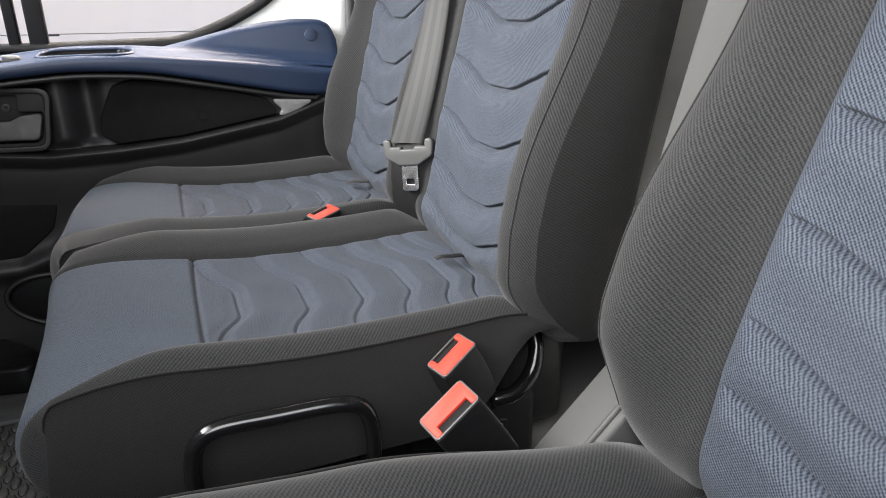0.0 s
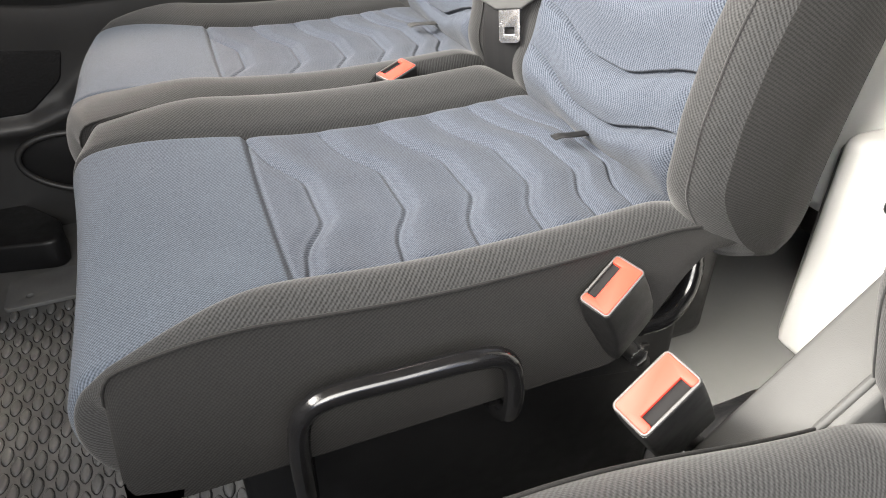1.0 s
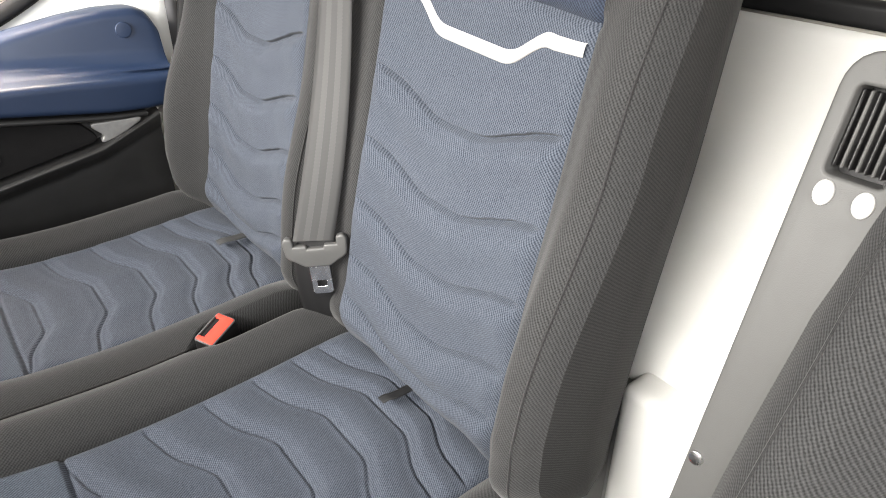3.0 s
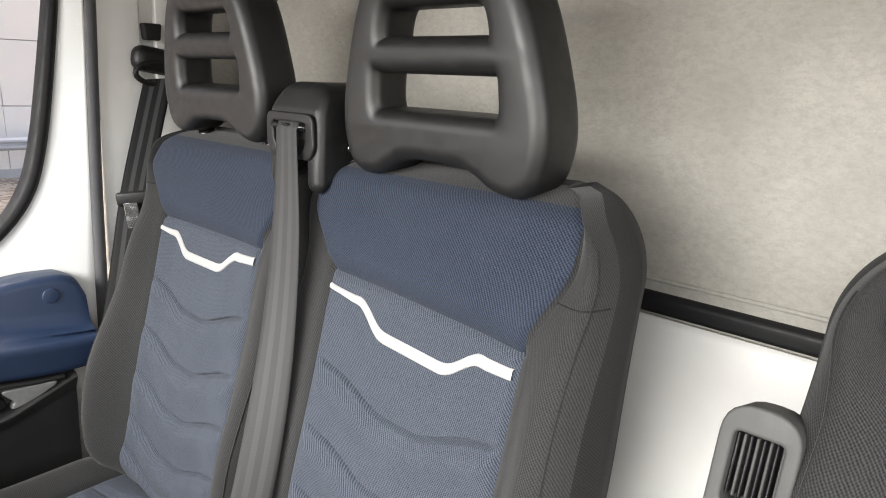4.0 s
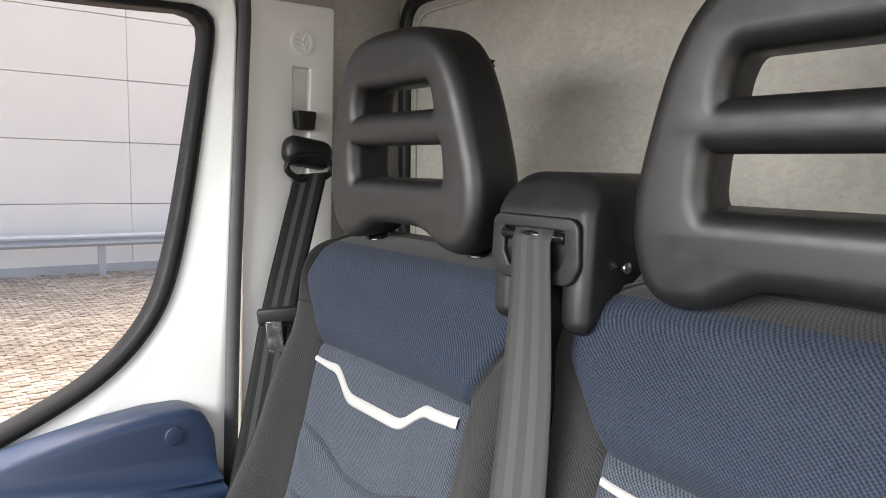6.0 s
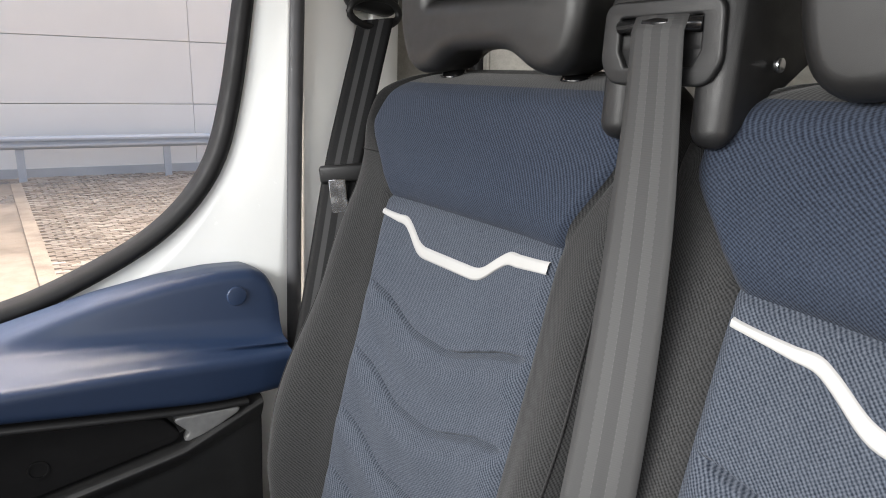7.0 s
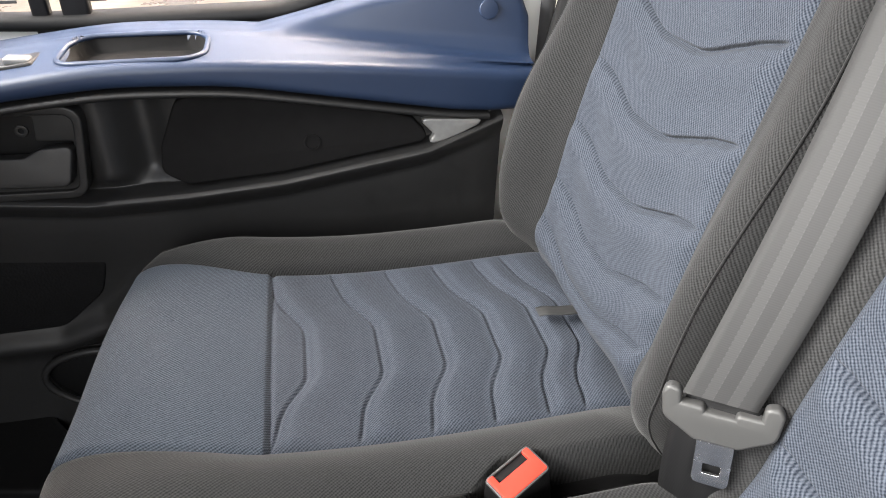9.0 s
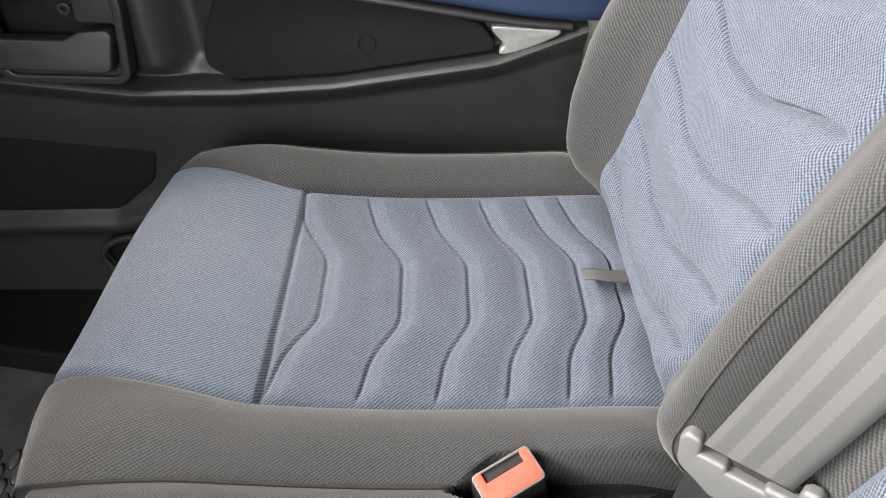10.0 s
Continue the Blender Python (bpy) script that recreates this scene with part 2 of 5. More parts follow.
def rounded_box(size, bevel, m=None, segments=3, taper=None):
    bm = bmesh.new()
    bmesh.ops.create_cube(bm, size=1.0)
    bmesh.ops.scale(bm, vec=size, verts=bm.verts)
    if taper:
        for v in bm.verts:
            if v.co.z > 0:
                v.co.x *= taper[0]
                v.co.y *= taper[1]
    bmesh.ops.bevel(bm, geom=bm.edges[:], offset=bevel, segments=segments, profile=0.5, affect="EDGES")
    if m is not None:
        bmesh.ops.transform(bm, matrix=m, verts=bm.verts)
    return bm


def cylinder(r1, r2, length, m=None, sides=20, bevel=0.0):
    bm = bmesh.new()
    bmesh.ops.create_cone(bm, cap_ends=True, segments=sides, radius1=r1, radius2=r2, depth=length)
    if bevel:
        rim = [e for e in bm.edges if abs(e.verts[0].co.z - e.verts[1].co.z) < 1e-6]
        bmesh.ops.bevel(bm, geom=rim, offset=bevel, segments=2, profile=0.5, affect="EDGES")
    if m is not None:
        bmesh.ops.transform(bm, matrix=m, verts=bm.verts)
    return bm


def spline(points, step):
    """A smooth curve through the points, in even steps."""
    p = [np.array(q, float) for q in points]
    p = [2 * p[0] - p[1]] + p + [2 * p[-1] - p[-2]]
    out = []
    for i in range(1, len(p) - 2):
        n = max(2, int(np.linalg.norm(p[i + 1] - p[i]) / step))
        for k in range(n):
            t = k / n
            out.append(0.5 * ((2 * p[i]) + (-p[i - 1] + p[i + 1]) * t + (2 * p[i - 1] - 5 * p[i] + 4 * p[i + 1] - p[i + 2]) * t * t
                              + (-p[i - 1] + 3 * p[i] - 3 * p[i + 1] + p[i + 2]) * t ** 3))
    out.append(p[-2])
    return np.array(out)


def tube(points, radius, sides=8, closed=False):
    pts = np.asarray(points, float)
    n = len(pts)
    verts, faces = [], []
    ref = np.array((0.13, 0.31, 0.94))
    for i in range(n):
        a, b = (pts[(i - 1) % n], pts[(i + 1) % n]) if closed else (pts[max(i - 1, 0)], pts[min(i + 1, n - 1)])
        t = (b - a) / (np.linalg.norm(b - a) + 1e-12)
        u = np.cross(t, ref)
        u /= np.linalg.norm(u) + 1e-12
        w = np.cross(t, u)
        r = radius[i] if hasattr(radius, "__len__") else radius
        for k in range(sides):
            q = 2 * math.pi * k / sides
            verts.append(pts[i] + r * (math.cos(q) * u + math.sin(q) * w))
    for i in range(n if closed else n - 1):
        for k in range(sides):
            a, b = i * sides + k, i * sides + (k + 1) % sides
            c, d = ((i + 1) % n) * sides + (k + 1) % sides, ((i + 1) % n) * sides + k
            faces.append((a, b, c, d))
    if not closed:
        faces.append(tuple(range(sides))[::-1])
        faces.append(tuple((n - 1) * sides + k for k in range(sides)))
    return verts, faces


def ribbon(name, points, widths, half, thick, mat, parent, label=""):
    """Webbing along the points; widths are the across directions, half its half width, one number or one a point."""
    verts, faces, across = [], [], []
    n, m = len(points), 9
    for i in range(n):
        p, w = Vector(points[i]), Vector(widths[i]).normalized()
        t = (Vector(points[min(i + 1, n - 1)]) - Vector(points[max(i - 1, 0)])).normalized()
        nn = t.cross(w).normalized()
        for side in (1, -1):
            for k in range(m):
                s = 2 * k / (m - 1) - 1
                verts.append(p + w * (half[i] if hasattr(half, "__len__") else half) * s + nn * thick * side * (1 - 0.6 * abs(s) ** 6))
                across.append(k / (m - 1))
    row = 2 * m
    for i in range(n - 1):
        for k in range(m - 1):
            a = i * row + k
            faces.append((a, a + 1, a + row + 1, a + row))
            b = a + m
            faces.append((b, b + row, b + row + 1, b + 1))
        a, b = i * row, i * row + m
        faces.append((a, a + row, b + row, b))
        a, b = i * row + m - 1, i * row + 2 * m - 1
        faces.append((a, b, b + row, a + row))
    ob = part_of(name, verts, faces, mat, parent, label)
    ob.data.attributes.new("across", "FLOAT", "POINT").data.foreach_set("value", across)
    return ob


def plate(outlines, depth, bevel, m, res=3):
    """A flat solid from closed outlines in its own x-y plane (the first outside, the rest holes), with rounded edges."""
    cu = bpy.data.curves.new("outline", "CURVE")
    cu.dimensions, cu.fill_mode = "2D", "BOTH"
    cu.extrude, cu.bevel_depth, cu.bevel_resolution = max(depth / 2 - bevel, 0.0), bevel, res
    for line in outlines:
        sp = cu.splines.new("POLY")
        sp.points.add(len(line) - 1)
        for q, (x, y) in zip(sp.points, line):
            q.co = (x, y, 0, 1)
        sp.use_cyclic_u = True
    tmp = bpy.data.objects.new("outline", cu)
    me = bpy.data.meshes.new_from_object(tmp)
    bpy.data.objects.remove(tmp)
    bpy.data.curves.remove(cu)
    bm = bmesh.new()
    bm.from_mesh(me)
    bpy.data.meshes.remove(me)
    bmesh.ops.remove_doubles(bm, verts=bm.verts, dist=1e-5)
    bmesh.ops.transform(bm, matrix=m, verts=bm.verts)
    return bm


def round_outline(corners, radius, seg=6):
    """A closed outline with rounded corners; radius is one number or one for each corner."""
    out, n = [], len(corners)
    for i in range(n):
        p, a, b = Vector(corners[i]), Vector(corners[i - 1]), Vector(corners[(i + 1) % n])
        r = radius[i] if hasattr(radius, "__len__") else radius
        da, db = (a - p).normalized(), (b - p).normalized()
        ang = da.angle(db)
        d = min(r / math.tan(ang / 2), 0.49 * (a - p).length, 0.49 * (b - p).length)
        p0, p1 = p + da * d, p + db * d
        for k in range(seg + 1):
            t = k / seg
            q = (1 - t) ** 2 * p0 + 2 * t * (1 - t) * p + t * t * p1
            out.append((q.x, q.y))
    return out


def frame_of(origin, ux, uy):
    """A pose whose x and y axes run along ux and uy."""
    ux, uy = Vector(ux).normalized(), Vector(uy).normalized()
    uz = ux.cross(uy).normalized()
    uy = uz.cross(ux)
    m = Matrix((ux, uy, uz)).transposed().to_4x4()
    m.translation = origin
    return m


def split_grid(points, labels, cloth=None):
    """Cuts a grid of points (rows, columns, 3) into one piece of verts and faces for each label of its faces."""
    ni, nj = points.shape[:2]
    out = {}
    for lab in sorted(set(labels.ravel().tolist())):
        index, verts, faces = {}, [], []
        for i, j in zip(*np.where(labels == lab)):
            f = []
            for a, b in ((i, j), (i + 1, j), (i + 1, j + 1), (i, j + 1)):
                if (a, b) not in index:
                    index[(a, b)] = len(verts)
                    verts.append(points[a, b])
                f.append(index[(a, b)])
            faces.append(tuple(f))
        out[lab] = (verts, faces, [cloth[k] for k in index]) if cloth is not None else (verts, faces)
    return out


def cloth_part(name, piece, mat, parent, label=""):
    verts, faces, cloth = piece
    ob = part_of(name, verts, faces, mat, parent, label)
    ob.data.attributes.new("cloth", "FLOAT_VECTOR", "POINT").data.foreach_set("vector", np.array(cloth, float).ravel())
    return ob


FLOOR = 0.045
GROUND = -0.70

# ---- seats ----
def wave_line(u):
    """How far a quilting line climbs from its flat valley towards the panel's edges."""
    u = np.abs(u)
    step = (sstep(0.040, 0.088, u) + sstep(0.048, 0.092, u) + sstep(0.054, 0.102, u)) / 3
    return 0.026 * step + 0.15 * (np.maximum(0, u - 0.082) + np.maximum(0, u - 0.104))


def cushion_wave(u):
    """The flowing curve of the cushion's quilting lines."""
    u = np.asarray(u, float)
    return 0.0275 * sstep(0.034, 0.104, np.abs(u)) + 0.26 * (np.sqrt(np.maximum(0, np.abs(u) - 0.090) ** 2 + 0.00004) - 0.0063)


def back_wave(u):
    """The softer climb of the backrest's quilting lines."""
    u = np.sqrt(np.asarray(u, float) ** 2 + 0.0001)
    return 0.0205 * sstep(0.024, 0.104, u) + 0.26 * np.maximum(0, u - 0.088)


def quilting(d, crease=0.0022, ridge=0.0042, deep=0.0042):
    """Relief beside a quilting line, d metres past it: a crease, then a padded fold that sinks towards the next one."""
    d = np.asarray(d, float)
    return -deep * gauss(d, crease) - 0.0014 * gauss(d + 0.008, 0.008) + ridge * sstep(0.004, 0.017, d) * (1 - sstep(0.020, 0.058, d))


CUSHION_LINES = (-0.285, -0.204, -0.134, -0.071, -0.016, 0.022)
BACK_LINES = (0.763, 0.681, 0.606, 0.530, 0.476)


def seat_cushion(parent, yc, low_side=0.207, high_side=0.207, drop=0.0, flare=(0.045, 0.045), pocket=None, nose=0.0, tab=0.0, shift=0.0, tab_mat=None):
    prof = spline([(-0.438, 0.337), (-0.468, 0.346), (-0.488, 0.373), (-0.495, 0.405), (-0.488, 0.436), (-0.468, 0.454), (-0.42, 0.461),
                   (-0.36, 0.459), (-0.323, 0.455), (-0.26, 0.449), (-0.19, 0.446), (-0.10, 0.447), (-0.02, 0.450), (0.03, 0.450), (0.07, 0.442)], 0.0016)
    tang = np.gradient(prof, axis=0)
    tang /= np.linalg.norm(tang, axis=1)[:, None]
    norm = np.stack([-tang[:, 1], tang[:, 0]], 1)
    us = [(-2 - k / 8) for k in range(8, 0, -1)] + [-2 + k / 30 for k in range(30)] + [-1 + k / 50 for k in range(100)]
    us += [1 + k / 30 for k in range(30)] + [2 + k / 8 for k in range(9)]
    us = np.array(us)
    pts = np.zeros((len(prof), len(us), 3))
    dip = np.zeros((len(prof), len(us)))
    ow = np.where(us < 0, low_side, high_side)
    for i, (px, pz) in enumerate(prof):
        top = sstep(-0.494, -0.452, px) if pz > 0.42 else 0.0
        rear = sstep(-0.02, 0.05, px)
        hp = 0.152 + np.where(us < 0, flare[0], flare[1]) * sstep(0.0, 0.14, -0.323 - px)
        au = np.abs(us)
        y = np.where(au <= 1, au * hp, np.where(au <= 2, hp + (au - 1) * (ow - hp), ow))
        h = np.zeros(len(us))
        inside = au <= 1
        h += np.where(inside, -0.009 * (1 - au ** 2) * top * sstep(-0.45, -0.3, px), 0)
        t = np.clip(au - 1, 0, 1)
        crest = (0.021 * sstep(-0.48, -0.36, px) + 0.004) * (1 - 0.75 * rear)
        h += np.where(au > 1, crest * np.sin(math.pi * np.minimum(t, 1) * 0.86) * top - 0.034 * (1 - top) * t ** 2, 0)
        h += -0.0042 * gauss(y - hp, 0.0038) * (au <= 2)
        if px > -0.335 and top > 0.9:
            q = sum(quilting(px - (x0 + shift + 0.010 * sstep(0.3, 1.0, -us) - 1.12 * cushion_wave(us * hp))) for x0 in CUSHION_LINES)
            h += np.where(inside, q * sstep(-0.3225, -0.3215, px) * (1 - sstep(0.88, 1.0, au)), 0)
        h += np.where(inside, -0.0045 * gauss(px + 0.323, 0.0032) * top - 0.0025 * sstep(-0.324, -0.320, px) * top, 0)
        s = np.sign(us)
        h = h - drop * sstep(-0.24, 0.03, px) * np.maximum(np.clip(us - 1, 0, 1), 0.9 * sstep(-0.8, 0.8, us))
        k = np.clip(au - 2, 0, 1)
        bow = -0.025 * gauss(yc + s * y - 0.30, 0.22) * sstep(-0.36, -0.47, px)
        bow = bow - nose * (gauss(yc + s * y - 0.545, 0.15) + 0.7 * gauss(yc + s * y - 0.24, 0.10)) * sstep(-0.36, -0.47, px)
        X = px + norm[i, 0] * h + bow
        Z = pz + norm[i, 1] * h
        zb, xb = 0.334 + 0.103 * sstep(-0.07, 0.03, px) + 0.016 * sstep(-0.43, -0.50, px), max(px, -0.474)
        Y = y + np.where(k > 0, 0.010 * np.sin(np.minimum(k, 0.75) / 0.75 * math.pi / 2), 0)
        pts[i, :, 0] = X * (1 - k) + xb * k
        pts[i, :, 2] = Z * (1 - k) + np.minimum(zb, Z) * k
        pts[i, :, 1] = yc + s * Y
        if pocket:
            half = 0.027 * sstep(-0.168, -0.115, px)
            dip[i] = (1 - sstep(0.66, 1.0, np.abs(pts[i, :, 1] - pocket) / max(half, 0.002))) * sstep(-0.166, -0.135, px)
            pts[i, :, 2] = np.minimum(pts[i, :, 2], pts[i, :, 2] - 0.062 * dip[i] * (1 - k))
    mid = 0.5 * (us[1:] + us[:-1])
    pm = 0.5 * (prof[1:, 0] + prof[:-1, 0])
    lab = np.zeros((len(prof) - 1, len(us) - 1), int)
    lab[:, np.abs(mid) > 2] = 1
    for i, x in enumerate(pm):
        lab[i, np.abs(mid) < 1] = 3 if x > -0.3225 and prof[i, 1] > 0.43 else 2
    lab[:, mid > 0] += np.where(lab[:, mid > 0] < 2, 4, 0)
    lab[(dip[1:, 1:] > 0.45) & (np.abs(mid) > 1.05)] = 8
    along = np.concatenate([[0], np.cumsum(np.linalg.norm(np.diff(prof, axis=0), axis=1))])
    row = int(np.argmin(np.abs(prof[:, 0] + 0.40)))
    run = np.concatenate([[0], np.cumsum(np.linalg.norm(np.diff(pts[row], axis=0), axis=1))])
    pieces = split_grid(pts, lab, np.stack(list(np.meshgrid(run, along)) + [np.zeros((len(prof), len(us)))], 2))
    cushion = cloth_part("seat_cushion", pieces[3], BLUE_CLOTH, parent, "blue cloth cushion with wavy quilting lines")
    cloth_part("front_panel", pieces[2], FRONT_CLOTH, cushion, "smooth blue-grey ribbed cloth front")
    for k in (0, 4):
        cloth_part("bolster", pieces[k], GREY_CLOTH, cushion, "dark grey twill bolster")
    for k in (1, 5):
        cloth_part("side_panel", pieces[k], SIDE_CLOTH, cushion, "plain dark cloth side of the cushion")
    # pocket faces are blackened to deepen the shade of the gap
    if pocket:
        cloth_part("pocket_lining", pieces[8], PAD_BLACK, cushion, "blackened inside of the buckle pocket, deepening its shade")
    for s in (1, -1):
        j = int(np.argmin(np.abs(us - 2 * s)))
        seam = [pts[i, j] + np.array((0, s * 0.001, 0.0008)) for i in range(24, len(prof) - 32, 4)]
        part_of("piping", *tube(seam, 0.0014, 6), SIDE_CLOTH, cushion)
    # black loop where the cushion cover is laced to the backrest
    loop = [(-0.022 + tab, yc + 0.004, 0.455), (-0.012 + tab * 0.8, yc + 0.002, 0.4575), (0.002, yc, 0.4575), (0.016, yc - 0.001, 0.4565), (0.04, yc, 0.455)]
    ribbon("pull_tab", spline(loop, 0.004), [(0, 1, 0)] * len(spline(loop, 0.004)), 0.0085 if tab_mat is TAB_GREY else 0.0060, 0.0014, tab_mat or BELT_PLAIN, cushion, "small dark webbing tab")
    return cushion


def panel_half(z, y, inner):
    """Half width of the blue panels, a little more towards the bench's middle."""
    return 0.143 + (0.055 - 0.018 * (y < 0) * (inner > 0)) * sstep(0.895, 0.985, z) + (0.009 * (np.sign(y) == inner) * (1 - sstep(0.90, 0.96, z)) if inner else 0.0)


def back_half(z):
    z = np.asarray(z, float)
    top = np.clip((z - 0.955) / 0.086, 0, 1)
    low = np.clip((0.47 - z) / 0.07, 0, 1)
    return 0.222 - 0.075 * (1 - np.sqrt(np.maximum(0, 1 - top ** 2))) - 0.006 * sstep(0.75, 0.95, z) - 0.028 * (1 - np.sqrt(np.maximum(0, 1 - low ** 2)))


def side_fill(y, z, inner):
    """The bench's two backrests touch on their inner side; beside the door the bolster swells and tucks in below."""
    if not inner:
        return 0.0
    swell = 0.017 * gauss(z - 0.675, 0.11) - 0.026 * sstep(0.545, 0.45, z) if inner < 0 else 0.0
    return np.where(np.sign(y) == inner, 0.0095, swell)


def seam_window(z):
    return sstep(0.855, 0.890, z) * (1 - sstep(0.915, 0.960, z))


def back_front(y, z, inner=0, wide=0.0, kb=1.0, ki=0.6, rec=0.0, tilt=0.0):
    """The x of the backrest's front face at y from its middle and height z."""
    u = np.abs(y)
    W = back_half(z) + wide + side_fill(y, z, inner)
    P = np.minimum(panel_half(z, y, inner), W - 0.014)
    x = np.where(z < 0.9, 0.030 + (z - 0.44) * 0.20, 0.122 + (z - 0.9) * 0.13)
    x = x - 0.007 * gauss(z - 0.62, 0.12)
    t = np.clip((u - P) / (W - P), 0, 1)
    b = 0.048 * sstep(0.40, 0.56, z) * (1 - 0.55 * sstep(0.60, 0.80, z)) * (1 - 0.85 * sstep(0.80, 0.97, z)) * kb + 0.006
    b = b * np.where(np.sign(y) == inner, ki, 1.0) if inner else b
    inside = u <= P
    x = x - np.where(inside, 0.006 * sstep(0.55, 1.0, u / P) * (1 - sstep(0.85, 0.95, z)), 0)
    x = x - np.where(inside, 0, 0.006 * (1 - sstep(0.85, 0.95, z)) + b * sstep(0, 0.6, t)) + np.where(np.sign(y) == inner, 0.045, 0.030) * np.clip((t - 0.62) / 0.38, 0, 1) ** 2.4
    x = x + 0.0045 * gauss(u - P, 0.0038)
    q = sum(quilting(-(z - (z0 + back_wave(y))), 0.0026, 0.0062, 0.0082) for z0 in BACK_LINES)
    x = x - np.where(inside & (z < 0.88), q * (1 - sstep(0.85, 1.0, u / P)), 0)
    level = z - tilt * y * seam_window(z)
    x = x + np.where(inside, 0.0055 * gauss(level - 0.897, 0.0035) - 0.008 * sstep(0.897, 0.925, level) * (1 - sstep(0.97, 1.03, z)), 0)
    return x + rec * np.maximum(0, z - 0.52) + 0.048 * np.clip((z - 1.008) / 0.033, 0, 1) ** 2.6 - (0.008 * gauss(z - 0.492, 0.026) - 0.03 * np.clip((0.474 - z) / 0.06, 0, 1) ** 1.6 if inner else 0.0) + 0.02 * np.clip((0.455 - z) / 0.05, 0, 1) ** 2


def seat_back(parent, yc, inner=0, wide=0.0, kb=1.0, ki=0.6, rec=0.0, band_drop=0.0, band_tilt=0.0, tilt=0.0):
    face = lambda y, z: back_front(y, z, inner, wide, kb, ki, rec, tilt)
    low = set(np.round(np.arange(0.405, 0.896, 0.003), 4)) | {0.897}
    for z0 in BACK_LINES:
        low |= set(np.round(np.arange(z0 - 0.006, z0 + 0.0061, 0.0006), 4))
    zs = np.concatenate([sorted(low), np.arange(0.901, 0.995, 0.0045), np.linspace(0.995, 1.041, 16)])
    us = np.array([-2 + k / 16 for k in range(16)] + [-1 + k / 50 for k in range(100)] + [1 + k / 16 for k in range(17)])
    au = np.abs(us)
    pts = np.zeros((len(zs), len(us), 3))
    for i, s in enumerate(zs):
        # rows run along the quilting lines inside the panel and level out towards the edges
        follow = sstep(0.405, 0.472, s) * (1 - sstep(0.772, 0.896, s))
        z = s + follow * back_wave(np.minimum(au, 1) * 0.143) * np.where(au > 1, (2 - au) ** 2, 1.0)
        z = z + tilt * np.clip(us, -1, 1) * 0.148 * seam_window(s) * np.where(au > 1, (2 - au) ** 2, 1.0)
        W = back_half(z) + wide + side_fill(us, z, inner)
        P = np.minimum(panel_half(z, us, inner), W - 0.014)
        y = np.sign(us) * np.where(au <= 1, au * P, P + (au - 1) * (W - P))
        pts[i, :, 0] = face(y, z)
        pts[i, :, 1] = yc + y
        pts[i, :, 2] = z
    mid = np.abs(0.5 * (us[1:] + us[:-1]))
    lab = np.zeros((len(zs) - 1, len(us) - 1), int)
    for i in range(len(zs) - 1):
        z = 0.5 * (zs[i] + zs[i + 1])
        lab[i, mid < 1] = 1 if z < 0.897 else (2 if z < 1.030 else 0)
    row = int(np.argmin(np.abs(zs - 0.86)))
    run = np.concatenate([[0], np.cumsum(np.linalg.norm(np.diff(pts[row], axis=0), axis=1))])
    cloth = np.stack([np.broadcast_to(run, pts.shape[:2]), pts[:, :, 2] * 1.03, 0 * pts[:, :, 2]], 2)
    pieces = split_grid(pts, lab, cloth)
    back = cloth_part("backrest", pieces[0], GREY_CLOTH, parent, "dark grey twill bolsters of the backrest")
    cloth_part("quilted_panel", pieces[1], BLUE_CLOTH, back, "blue cloth with wavy quilting lines")
    cloth_part("upper_panel", pieces[2], NAVY_CLOTH, back, "smooth dark blue cloth shoulder panel")
    # sides, top and rear cover
    ni, nj = len(zs), len(us)
    ring = [(0, j) for j in range(nj)] + [(i, nj - 1) for i in range(1, ni)] + [(ni - 1, j) for j in range(nj - 2, -1, -1)] + [(i, 0) for i in range(ni - 2, 0, -1)]
    verts, faces, n = [], [], len(ring)
    for f in (0.0, 0.12, 0.5, 0.88, 1.0):
        for (i, j) in ring:
            p = pts[i, j]
            xr = 0.125 + (p[2] - 0.42) * 0.155 + rec * max(0, p[2] - 0.52)
            out = 0.006 * math.sin(math.pi * f)
            w = 1 + (out - 0.012 * max(0, f - 0.85) / 0.15) / 0.22
            verts.append((p[0] * (1 - f) + xr * f, yc + (p[1] - yc) * w, p[2] + (0.004 * math.sin(math.pi * f) if i == ni - 1 else 0)))
    for r in range(4):
        for k in range(n):
            a, b = r * n + k, r * n + (k + 1) % n
            faces.append((a, b, b + n, a + n))
    faces.append(tuple(range(4 * n, 5 * n)))
    run = np.concatenate([[0], np.cumsum([np.linalg.norm(pts[ring[k]] - pts[ring[k - 1]]) for k in range(1, n)])])
    cover = part_of("side_cover", verts, faces, SIDE_CLOTH, back, "plain dark cloth sides of the backrest", angle=50)
    flat_uv = np.array([(run[k], 0.09 * f, 0) for f in (0.0, 0.12, 0.5, 0.88, 1.0) for k in range(n)])
    cover.data.attributes.new("cloth", "FLOAT_VECTOR", "POINT").data.foreach_set("vector", flat_uv.ravel())
    # white reflective band
    ys = np.linspace(-0.1385 - (0.009 if inner < 0 else 0), 0.1385 + (0.009 if inner > 0 else 0), 96)
    verts, faces = [], []
    for y in ys:
        zc = 0.849 - band_drop + float(wave_line(y)) - 0.20 * max(0.0, abs(y) - 0.092) + band_tilt * y
        h = 0.0064 * (0.50 + 0.50 * float(sstep(0.140, 0.060, y))) * (1 - 0.12 * float(sstep(-0.09, -0.135, y)))
        for dz, lift in ((h, -0.0004), (h - 0.0006, 0.0018), (0.6 * h, 0.0024), (-0.6 * h, 0.0024), (0.0006 - h, 0.0018), (-h, -0.0004)):
            z = zc + dz
